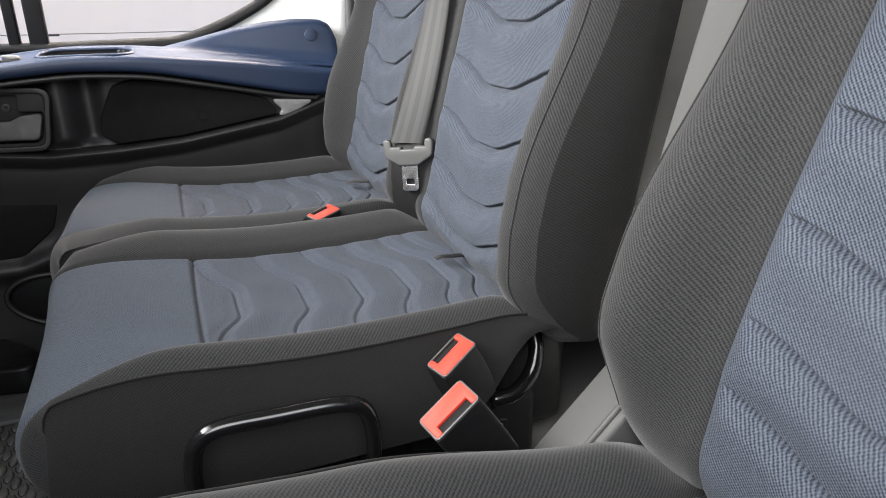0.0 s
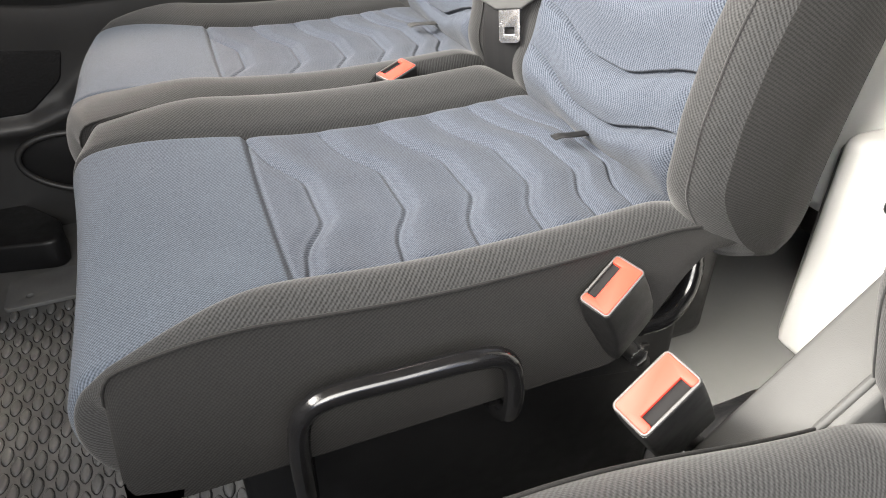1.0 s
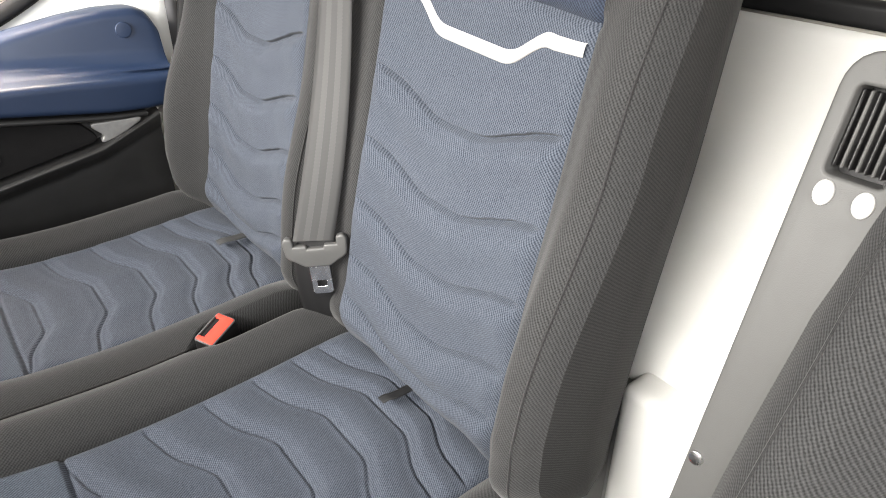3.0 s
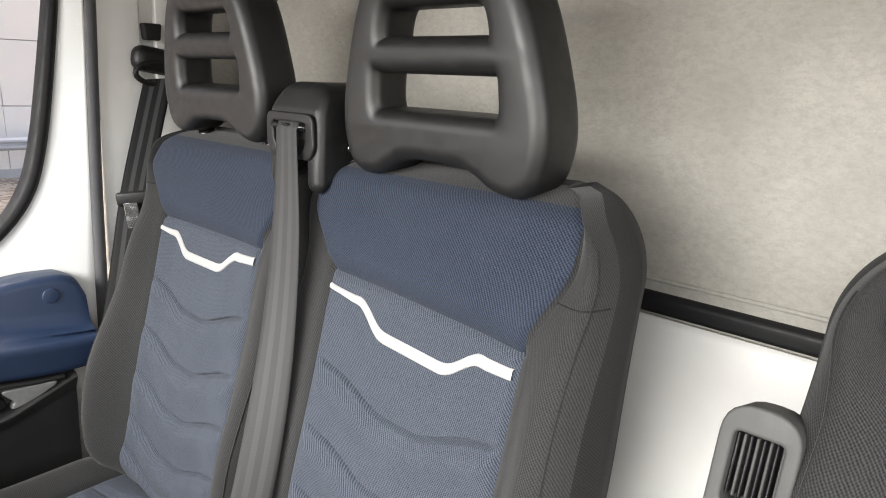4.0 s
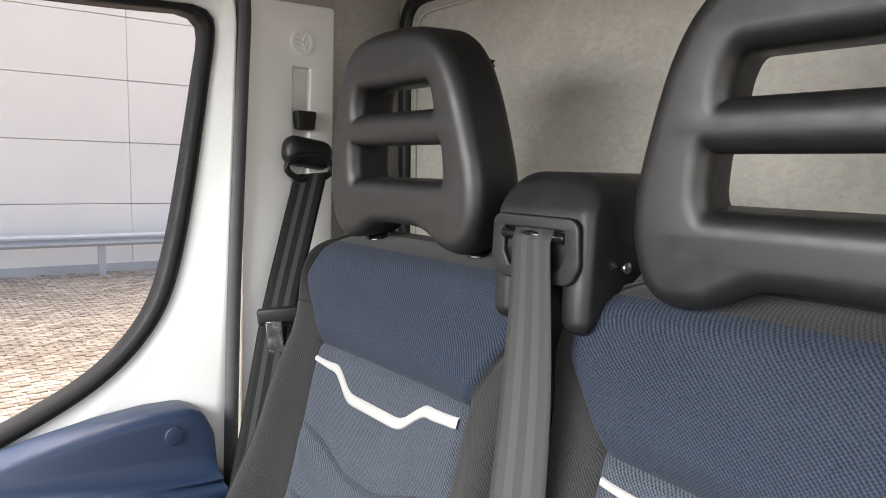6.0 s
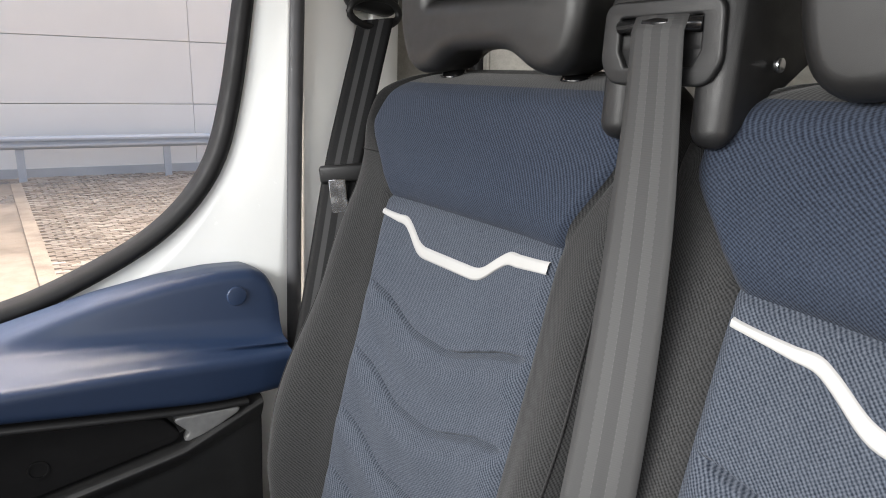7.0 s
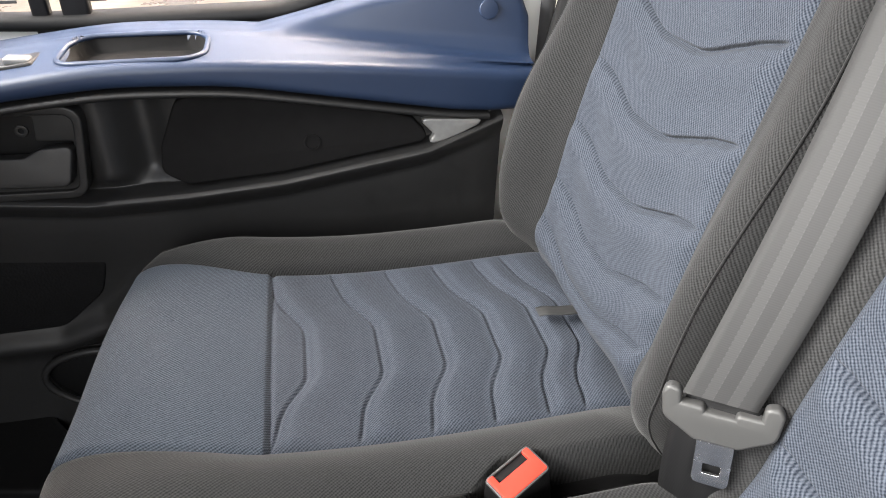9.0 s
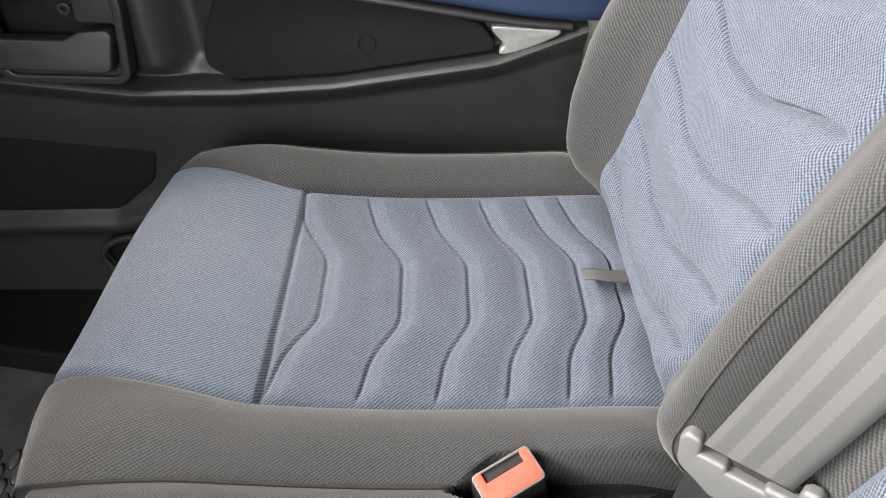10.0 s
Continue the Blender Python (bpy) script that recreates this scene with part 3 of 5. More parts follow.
            verts.append((float(face(np.array([np.clip(y, ys[0] + 0.002, ys[-1] - 0.002)]), np.array([z]))[0]) - lift, yc + y, z))
    for k in range(len(ys) - 1):
        for r in range(5):
            a = 6 * k + r
            faces.append((a, a + 1, a + 7, a + 6))
    part_of("reflective_stripe", verts, faces, STRIPE, back, "narrow white reflective wavy stripe")
    for s in (1, -1):
        line = []
        for z in np.arange(0.43, 1.0, 0.006):
            W = float(back_half(z)) + wide + float(side_fill(s, z, inner))
            P = float(min(panel_half(z, s, inner), W - 0.014))
            y = s * (P + 0.80 * (W - P))
            line.append((float(face(np.array([y]), np.array([z]))[0]) - 0.0003, yc + y, z))
        part_of("piping", *tube(line, 0.0011, 5), GREY_CLOTH, back)
    if inner:
        cross = []
        for f in np.linspace(0.02, 0.96, 24):
            z = 0.944 + 0.004 * f
            W = float(back_half(z)) + wide + float(side_fill(-inner, z, inner))
            P = float(min(panel_half(z, -inner, inner), W - 0.014))
            y = -inner * (P + f * (W - P))
            cross.append((float(face(np.array([y]), np.array([z]))[0]) - 0.0002, yc + y, z))
        part_of("cross_seam", *tube(cross, 0.0010, 5), SIDE_CLOTH, back)
    return back


def head_restraint(parent, yc, dx=0.0, dz=0.0):
    """Black foam head restraint with two slots, on two steel posts."""
    m = frame_of((0.155 + dx, yc, 1.0 + dz), (0, -1, 0), (-0.06, 0, 1)) @ Matrix.Diagonal((0.985, 0.99, 1.0, 1.0))
    half = [(0.0, 0.051), (0.040, 0.0495), (0.060, 0.042), (0.080, 0.0315), (0.110, 0.027), (0.133, 0.040), (0.1445, 0.070), (0.1455, 0.104), (0.137, 0.146),
            (0.119, 0.204), (0.098, 0.241), (0.070, 0.262), (0.032, 0.2695), (0.0, 0.2705)]
    ring = half + [(-x, y) for x, y in half[-2:0:-1]]
    closed = spline([ring[-1]] + ring + [ring[0], ring[1]], 0.006)
    first = int(np.argmin(np.linalg.norm(closed - np.array(ring[0]), axis=1)))
    last = first + 5 + int(np.argmin(np.linalg.norm(closed[first + 5:] - np.array(ring[0]), axis=1)))
    outer = [tuple(q) for q in closed[first:last]]
    s1 = round_outline([(-0.076, 0.1745), (0.078, 0.1745), (0.064, 0.214), (-0.062, 0.214)], (0.016, 0.016, 0.034, 0.034), 8)
    s2 = round_outline([(-0.086, 0.1000), (0.089, 0.1000), (0.083, 0.1465), (-0.080, 0.1465)], (0.023, 0.023, 0.016, 0.016), 8)
    shrink = 0.017
    def inset(line, d):
        c = np.mean(np.array(line), 0)
        return [(x - d * np.sign(x - c[0]) * min(1, abs(x - c[0]) / 0.03), y - d * np.sign(y - c[1]) * min(1, abs(y - c[1]) / 0.03)) for x, y in line]
    def drawn_in(line, d):
        q = np.array(line)
        t = np.roll(q, -1, 0) - np.roll(q, 1, 0)
        t /= np.linalg.norm(t, axis=1)[:, None]
        return [tuple(p) for p in q + d * np.stack([-t[:, 1], t[:, 0]], 1)]
    bm = plate([drawn_in(outer, shrink), inset(s1, -0.0165), inset(s2, -0.0165)], 0.070, 0.0165, m, 5)
    back_way = m.inverted()
    for v in bm.verts:
        # the slots widen towards the rear
        q = back_way @ v.co
        if abs(q.x) < (0.104 if q.y < 0.165 else 0.092) and 0.088 < q.y < 0.232 and v.co.x > 0.150 + dx:
            q.x *= 1.13
            v.co = m @ q
    rest = part("headrest", bm, SOFT_BLACK, parent, "black moulded foam headrest with two slots", angle=60)
    for s in (1, -1):
        part("post", cylinder(0.006, 0.006, 0.05, Matrix.Translation((0.166 + dx, yc + s * 0.098, 1.042)), 14), TUBE_BLACK, rest)
        part("post_sleeve", cylinder(0.017, 0.012, 0.010, Matrix.Translation((0.166 + dx, yc + s * 0.098, 1.040)), 18, 0.002), TUBE_BLACK, rest)
    return rest


def bench_base(parent, y0, y1):
    """Black steel pedestal and side brackets under the cushions."""
    mid, w = 0.5 * (y0 + y1), y1 - y0
    part("base", rounded_box((0.455, w, 0.285), 0.012, Matrix.Translation((-0.1725, mid, FLOOR + 0.1425))), BASE_BLACK, parent, "black steel seat pedestal")
    part("rear_frame", rounded_box((0.10, w - 0.02, 0.14), 0.02, Matrix.Translation((0.055, mid, 0.335))), BASE_BLACK, parent)


NEAR, FAR, DRIVER = -0.012, 0.453, -0.622
bench = thing("double_passenger_seat", (-0.2, 0.22, FLOOR), "blue and dark grey cloth double passenger bench with quilted panels", "seat")
for yc in (NEAR, FAR):
    seat_cushion(bench, yc, *((0.207, 0.231, 0.0, (0.045, 0.018), 0.2165, 0.0, 0.012, 0.008, BELT_PLAIN) if yc == NEAR else (0.231, 0.218, 0.0, (-0.030, 0.045), 0.2165, 0.017, 0.006, 0.0, TAB_GREY)))
    seat_back(bench, yc, *((1, 0.0, 1.0, 0.12, 0.030, 0.002, 0.065, 0.06) if yc == NEAR else (-1, 0.0, 1.0, 0.6, 0.030)))
    head_restraint(bench, yc + 0.004, *((0.024, 0.003) if yc == NEAR else (0.029, 0.014)))
part("buckle_pocket", rounded_box((0.19, 0.062, 0.03), 0.008, Matrix.Translation((-0.055, 0.2165, 0.398)), 3), PAD_BLACK, bench, "dark cloth pocket round the middle buckle")
bench_base(bench, -0.185, 0.62)
bar = spline([(-0.345, -0.20, 0.30), (-0.349, -0.238, 0.305), (-0.351, -0.257, 0.325), (-0.350, -0.2585, 0.385), (-0.343, -0.2585, 0.414), (-0.322, -0.2585, 0.425),
              (-0.27, -0.26, 0.425), (-0.215, -0.262, 0.424), (-0.190, -0.2615, 0.415), (-0.180, -0.26, 0.390), (-0.178, -0.256, 0.350), (-0.178, -0.235, 0.325), (-0.178, -0.20, 0.32)], 0.006)
part_of("grab_handle", *tube(bar, 0.0083, 14), TUBE_BLACK, bench, "glossy black bent tube handle")
arch = spline([(-0.02, -0.205, 0.345), (0.01, -0.208, 0.350), (0.035, -0.20, 0.365), (0.048, -0.19, 0.39), (0.05, -0.17, 0.42)], 0.006)
part_of("hinge_tube", *tube(arch, 0.010, 12), TUBE_BLACK, bench, "glossy black bent tube")
part("bracket", rounded_box((0.12, 0.004, 0.035), 0.0015, pose(-0.055, -0.197, 0.303, 0, 12, 0)), BASE_BLACK, bench)
part("bolt", cylinder(0.011, 0.011, 0.014, pose(-0.016, -0.206, 0.309, 90, 0, 0), 6, 0.001), CHROME, bench, "bright steel bolt head")

# belt outlet between the two backrests
hy = 0.2165
hood = round_outline([(-0.043, 1.006), (-0.043, 1.1165), (0.043, 1.1165), (0.043, 1.006), (0.037, 1.006), (0.037, 1.062), (-0.037, 1.062), (-0.037, 1.006)],
                     (0.002, 0.024, 0.024, 0.002, 0.002, 0.004, 0.004, 0.002), 6)
hood_bm = plate([hood], 0.130, 0.0115, frame_of((0.193, hy, 0), (0, -1, 0), (0, 0, 1)), 6)
for v in hood_bm.verts:
    # the front leans back above the slot, and the lower edge climbs behind the legs
    v.co.x += 0.55 * max(0.0, v.co.z - 1.088) * max(0.0, min(1.0, (0.20 - v.co.x) / 0.07))
    v.co.z += max(0.0, v.co.x - 0.150) * 0.9 * max(0.0, min(1.0, (1.070 - v.co.z) / 0.09))
housing = part("belt_housing", hood_bm, BLACK_PLASTIC, bench, "black plastic belt outlet housing with two legs", angle=50)
rim_m = frame_of((0.1265, hy, 1.069), (0, -1, 0), (-0.02, 0, 1))
outer = round_outline([(-0.048, -0.018), (-0.040, -0.032), (0.040, -0.032), (0.048, -0.018), (0.046, 0.020), (-0.046, 0.020)], (0.016, 0.016, 0.016, 0.016, 0.010, 0.010), 6)
inner = round_outline([(-0.036, -0.012), (-0.029, -0.024), (0.029, -0.024), (0.036, -0.012), (0.036, 0.013), (-0.036, 0.013)], 0.005, 4)
part("rim", plate([outer, inner], 0.006, 0.0022, rim_m, 4), BLACK_PLASTIC, housing)
# black sheet stands in for the dark depth of the mouth
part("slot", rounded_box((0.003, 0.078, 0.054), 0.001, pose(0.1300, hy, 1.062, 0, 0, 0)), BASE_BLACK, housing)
part_of("guide_bar", *tube([(0.125, hy - 0.034, 1.074), (0.123, hy, 1.075), (0.125, hy + 0.034, 1.074)], 0.0048, 12), TUBE_BLACK, housing)
part("screw", cylinder(0.0050, 0.0050, 0.004, pose(0.174, hy - 0.0595, 1.050, 90, 0, 0), 14, 0.001), CHROME, housing)

# ---- driver's seat ----
driver = thing("driver_seat", (-0.2, DRIVER, FLOOR), "blue and dark grey cloth driver seat with grey armrest folded up", "seat")
seat_cushion(driver, DRIVER, 0.22, 0.222, 0.055)
seat_back(driver, DRIVER, 0, 0.022, 1.25, 0.6, 0.135)
bench_base(driver, DRIVER - 0.16, DRIVER + 0.16)

# armrest folded up beside the backrest, underside to the front
arm_dir = Vector((0.066, 0, 0.258)).normalized()
arm_m = frame_of((0.052, -0.3665, 0.541), (0, -1, 0), arm_dir)
arm_line = round_outline([(-0.027, 0.0), (0.027, 0.0), (0.027, 0.376), (-0.027, 0.376)], (0.008, 0.008, 0.024, 0.024), 6)
slot_line = round_outline([(-0.0210, 0.297), (0.0210, 0.297), (0.0210, 0.359), (-0.0210, 0.359)], 0.008, 5)
armrest = part("armrest", plate([arm_line, slot_line], 0.040, 0.0026, arm_m @ Matrix.Translation((0, 0, -0.02))), ARM_GREY, driver, "grey plastic armrest folded up")
# black plate whose edge stands just proud of the armrest outline
part("seam", plate([[(x * 1.045, 0.188 + (y - 0.188) * 1.006) for x, y in arm_line], slot_line], 0.0025, 0.0006, arm_m @ Matrix.Translation((0, 0, -0.009)), 1), BASE_BLACK, armrest, "thin black line round the armrest edge")
part("recess", rounded_box((0.046, 0.070, 0.004), 0.001, arm_m @ Matrix.Translation((0, 0.328, -0.026))), BASE_BLACK, armrest)
for k in range(8):
    part("fin", rounded_box((0.0022, 0.050, 0.014), 0.0008, arm_m @ Matrix.Translation((-0.0168 + 0.0048 * k, 0.329, -0.016)), 1), ARM_GREY if k % 2 else BLACK_PLASTIC, armrest)
for sx in (-0.0122, 0.0122):
    stop = part("button", plate([[(sx + 0.0048 * math.cos(a), 0.288 + 0.0072 * math.sin(a)) for a in np.linspace(0, 2 * math.pi, 25)[:-1]]], 0.005, 0.0015, arm_m @ Matrix.Translation((0, 0, 0.0005))), STRIPE, armrest, "small white oval stop")
    part("button_screw", cylinder(0.0026, 0.0026, 0.0012, arm_m @ Matrix.Translation((sx, 0.290, 0.0033)), 10), SILVER, stop)
part("screw", cylinder(0.0058, 0.0058, 0.004, arm_m @ Matrix.Translation((-0.0215, 0.0646, 0.0005)), 14, 0.001), CHROME, armrest)
part("pivot", rounded_box((0.060, 0.030, 0.05), 0.006, arm_m @ Matrix.Translation((0, 0.004, -0.022))), BLACK_PLASTIC, armrest)
cov_m = frame_of((0.035, -0.380, 0.425), (0.72, 0, 0.69), (0, 1, 0))
cover = part("recliner_cover", rounded_box((0.27, 0.060, 0.060), 0.005, cov_m), ARM_GREY, driver, "grey plastic seat hinge cover")
part("rib", rounded_box((0.26, 0.006, 0.010), 0.003, cov_m @ Matrix.Translation((0, -0.019, 0.029))), ARM_GREY, cover)

# ---- floor, walls and roof of the cab ----
def slab(name, lo, hi, mat, label, category, bevel=0.004):
    size = [b - a for a, b in zip(lo, hi)]
    ob = part(name, rounded_box(size, bevel, Matrix.Translation([(a + b) / 2 for a, b in zip(lo, hi)]), 2), mat)
    return tagged(ob, label, category, "", "structure")


floor = slab("floor", (-1.25, -1.0, FLOOR - 0.05), (0.46, 0.90, FLOOR), MAT_RUBBER, "grey rubber mat on the cab floor", "floor")
slab("ceiling", (-1.0, -1.0, 1.62), (0.50, 0.93, 1.66), FELT, "grey felt headliner of the cab", "ceiling")
# front wall and dashboard block are never in view; they shade the lower cab
slab("wall_front", (-1.45, -1.0, -0.02), (-0.96, 0.93, 1.0), BASE_BLACK, "unseen black wall closing the front, raised to shade the footwell", "wall")
slab("dashboard", (-1.03, -1.0, 0.60), (-0.86, 0.67, 1.0), BASE_BLACK, "unseen black dashboard block added to shade the lower cab", "dashboard", 0.03)
slab("wall_driver_sill", (-1.25, -1.05, -0.02), (0.5, -1.0, 0.30), BASE_BLACK, "dark sill below the open driver door", "wall")
slab("wall_driver_rear", (0.05, -1.05, 0.30), (0.5, -1.0, 1.62), WHITE_TRIM, "pale pillar behind the driver seat", "wall")
slab("wall_driver_top", (-1.0, -1.05, 1.45), (0.05, -1.0, 1.62), WHITE_TRIM, "pale roof rail above the driver door", "wall")

# lens-shaped studs of the rubber mat
stud_v, stud_f, groove_shade_v, groove_shade_f = [], [], [], []
for a in range(40):
    for b in range(22):
        cx = -0.93 + 0.0142 * a
        cy = -0.25 + 0.0460 * b + (0.023 if a % 2 else 0)
        if cx > -0.40 or cy > 0.49:
            continue
        k0 = len(stud_v)
        ring = 12
        for lift, sc in ((0.0, 1.0), (0.0036, 0.93), (0.0044, 0.74)):
            for q in range(ring):
                t = 2 * math.pi * q / ring
                stud_v.append((cx + 0.0066 * sc * math.cos(t) * (1 - 0.35 * abs(math.sin(t)) ** 3), cy + 0.0158 * sc * math.sin(t), FLOOR + lift))
        # flat dark ring round each stud, put in for the shade of its groove
        g0 = len(groove_shade_v)
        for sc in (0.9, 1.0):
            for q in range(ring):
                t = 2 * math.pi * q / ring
                groove_shade_v.append((cx + (0.0066 * sc + (0.0017 if sc == 1.0 else 0)) * math.cos(t) * (1 - 0.30 * abs(math.sin(t)) ** 3), cy + (0.0158 * sc + (0.0020 if sc == 1.0 else 0)) * math.sin(t), FLOOR + 0.0006))
        groove_shade_f += [(g0 + q, g0 + (q + 1) % ring, g0 + ring + (q + 1) % ring, g0 + ring + q) for q in range(ring)]
        for r in range(2):
            for q in range(ring):
                p0, p1 = k0 + r * ring + q, k0 + r * ring + (q + 1) % ring
                stud_f.append((p0, p1, p1 + ring, p0 + ring))
        stud_f.append(tuple(k0 + 2 * ring + q for q in range(ring)))
studs = part_of("mat_stud", stud_v, stud_f, MAT_RUBBER, floor, "raised lens-shaped rubber studs")
studs["kind"] = "stuff"
groove_shade = part_of("mat_groove", groove_shade_v, groove_shade_f, RUBBER, floor, "flat dark rings standing in for groove shade round the studs", smooth=False)
groove_shade["kind"] = "stuff"

bulkhead = slab("wall_rear", (0.462, -1.0, 0.0), (0.51, 0.93, 1.64), FELT, "grey felt lined bulkhead behind the seats", "wall")
lining = spline([(0.218, 0.40), (0.222, 0.52), (0.265, 0.58), (0.335, 0.66), (0.395, 0.75), (0.438, 0.82), (0.446, 0.846)], 0.012)
ys = np.arange(-1.0, 0.885, 0.02)
L = np.zeros((len(lining), len(ys), 3))
for i, (x, z) in enumerate(lining):
    for j, y in enumerate(ys):
        fold = 0.005 * math.exp(-((z - 0.662 - 0.02 * (y + 0.2) + 0.003 * math.sin(40 * y)) / 0.006) ** 2)
        sag = 0.006 * math.sin(9 * y + 1.0) * math.exp(-((z - 0.60) / 0.06) ** 2) + 0.008 * math.exp(-((y + 0.155) / 0.012) ** 2) * float(sstep(0.53, 0.57, z) * sstep(0.70, 0.62, z))
        L[i, j] = (x - fold - sag, y, z)
lower = part_of("wall_rear_lower", *split_grid(L, np.zeros((len(lining) - 1, len(ys) - 1), int))[0], BOX_TRIM)
tagged(lower, "pale creased sloping lower bulkhead lining", "wall", "", "structure")
lower.modifiers.new("thickness", "SOLIDIFY").thickness = 0.006
seal_path = round_outline([(-0.97, 0.861), (0.862, 0.861), (0.872, 1.437), (-0.97, 1.455)], 0.062, 8)
n = len(seal_path)
sv, sf = [], []
for i in range(n):
    p, a, b = Vector(seal_path[i]), Vector(seal_path[i - 1]), Vector(seal_path[(i + 1) % n])
    t = (b - a).normalized()
    out = Vector((t.y, -t.x))
    for dx, dr in ((0.001, 0.0145), (-0.010, 0.0125), (-0.0145, 0.005), (-0.012, -0.001), (-0.0145, -0.006), (-0.010, -0.0125), (0.001, -0.0145)):
        sv.append((0.462 + dx, p.x + out.x * dr, p.y + out.y * dr))
for i in range(n):
    for r in range(6):
        a, b = 7 * i + r, 7 * ((i + 1) % n) + r
        sf.append((a, a + 1, b + 1, b))
part_of("seal", sv, sf, RUBBER, bulkhead, "black rubber seal round the bulkhead panel")
welt = [(0.4605, y, z) for y, z in round_outline([(-0.93, 0.892), (0.832, 0.892), (0.842, 1.407), (-0.93, 1.424)], 0.045, 8)]
part_of("welt", *tube(welt, 0.0035, 6, True), FELT, bulkhead, "felt edge of the panel inside its seal")
slab("wall_side_corner", (0.150, 0.888, 1.385), (0.315, 0.93, 1.485), FELT, "grey felt lining above the pillar trim", "wall")
slab("wall_side_rear", (0.308, 0.894, 0.05), (0.463, 0.93, 1.64), FELT, "grey felt side lining behind the pillar", "wall")
slab("wall_side_top", (-1.0, 0.87, 1.475), (0.31, 0.93, 1.64), FELT, "grey felt roof side lining", "wall", 0.02)
step = slab("rear_step", (0.06, -1.0, FLOOR), (0.446, 0.88, 0.23), GREY_TRIM, "grey plastic floor step behind the seats", "step", 0.03)
box = thing("bulkhead_box", (0.31, -0.55, 0.23), "pale grey plastic cover box on the rear step", "box")
part("body", rounded_box((0.265, 0.62, 0.255), 0.013, Matrix.Translation((0.3125, -0.508, 0.380)), 3), BOX_TRIM, box)
part("flange", rounded_box((0.25, 0.018, 0.24), 0.006, Matrix.Translation((0.33, -0.19, 0.365)), 2), GREY_TRIM, box)

# ---- passenger door ----
def loop_radius(poly, centre, ang):
    """Distance from the centre to a closed outline along an angle."""
    d = np.array((math.cos(ang), math.sin(ang)))
    best = 0.0
    for i in range(len(poly)):
        a, b = poly[i - 1] - centre, poly[i] - centre
        e = b - a
        det = d[0] * -e[1] + d[1] * e[0]
        if abs(det) < 1e-12:
            continue
        r = (a[0] * -e[1] + a[1] * e[0]) / det
        s = (d[0] * a[1] - d[1] * a[0]) / det
        if -1e-9 <= s <= 1 + 1e-9 and r > best:
            best = r
    return best


door = thing("passenger_door", (-0.4, 0.86, 0.05), "closed white cab door with navy and black inner trim", "door")
centre = np.array((-0.42, 1.03))
win = spline([(-0.95, 0.72), (-0.6, 0.700), (-0.334, 0.702), (-0.25, 0.712), (-0.155, 0.749), (-0.073, 0.793), (-0.012, 0.847), (0.027, 0.909), (0.050, 1.0), (0.068, 1.13),
              (0.083, 1.27), (0.089, 1.335), (0.080, 1.362), (0.05, 1.370), (-0.02, 1.366), (-0.4, 1.355), (-0.8, 1.32), (-0.93, 1.1), (-0.955, 0.80), (-0.95, 0.72)], 0.02)[:-1]
rect = np.array(round_outline([(-1.15, 0.55), (0.112, 0.55), (0.141, 1.440), (-1.15, 1.47)], (0.02, 0.02, 0.09, 0.05), 6))
win[:, 0] += 0.045 * np.maximum(0, win[:, 1] - 0.88)
angles = np.linspace(-math.pi, math.pi, 241)[:-1]
r_win = np.array([loop_radius(win, centre, a) for a in angles])
r_out = np.array([loop_radius(rect, centre, a) for a in angles])


def ring_mesh(rows):
    """Rows of (radii, y), joined into a skin round the window."""
    verts, faces, n = [], [], len(angles)
    for radii, y in rows:
        for a, r in zip(angles, radii):
            verts.append((centre[0] + r * math.cos(a), y, centre[1] + r * math.sin(a)))
    for k in range(len(rows) - 1):
        for i in range(n):
            j = (i + 1) % n
            faces.append((k * n + i, k * n + j, (k + 1) * n + j, (k + 1) * n + i))
    return verts, faces


lerp = lambda f: r_win + (r_out - r_win) * f
part_of("frame", *ring_mesh([(r_win, 0.93), (r_win, 0.905), (lerp(0.15), 0.899), (lerp(0.55), 0.889), (lerp(0.85), 0.880), (lerp(0.97), 0.878), (r_out, 0.884), (r_out, 0.93)]),
        WHITE_PAINT, door, "white painted steel window frame")
part_of("window_seal", *ring_mesh([(r_win + 0.002, 0.908), (r_win + 0.001, 0.898), (r_win - 0.006, 0.894), (r_win - 0.016, 0.896), (r_win - 0.022, 0.902), (r_win - 0.024, 0.925)]),
        RUBBER, door, "black rubber window seal")
n = len(angles)
gv = [(centre[0] + (r - 0.018) * math.cos(a), y, centre[1] + (r - 0.018) * math.sin(a)) for y in (0.918, 0.922) for a, r in zip(angles, r_win)]
gf = [tuple(range(n)), tuple(range(2 * n - 1, n - 1, -1))] + [(i, (i + 1) % n, n + (i + 1) % n, n + i) for i in range(n)]
pane = part_of("window_pane", gv, gf, GLASS, door, "clear side window glass", smooth=False)
pane.visible_shadow = False
for x0, x1 in ((-0.617, -0.594), (-0.578, -0.541)):
    part("window_bar", rounded_box((x1 - x0, 0.02, 0.68), 0.005, Matrix.Translation(((x0 + x1) / 2, 0.912, 1.03))), RUBBER, door, "dark upright window bar")
for k in range(2):
    part("glass_mark", rounded_box((0.024, 0.0008, 0.0045), 0.0003, Matrix.Translation((-0.532 - 0.115 * k, 0.9172, 0.736)), 1), SEAL_GREY, pane)

interp = np.interp


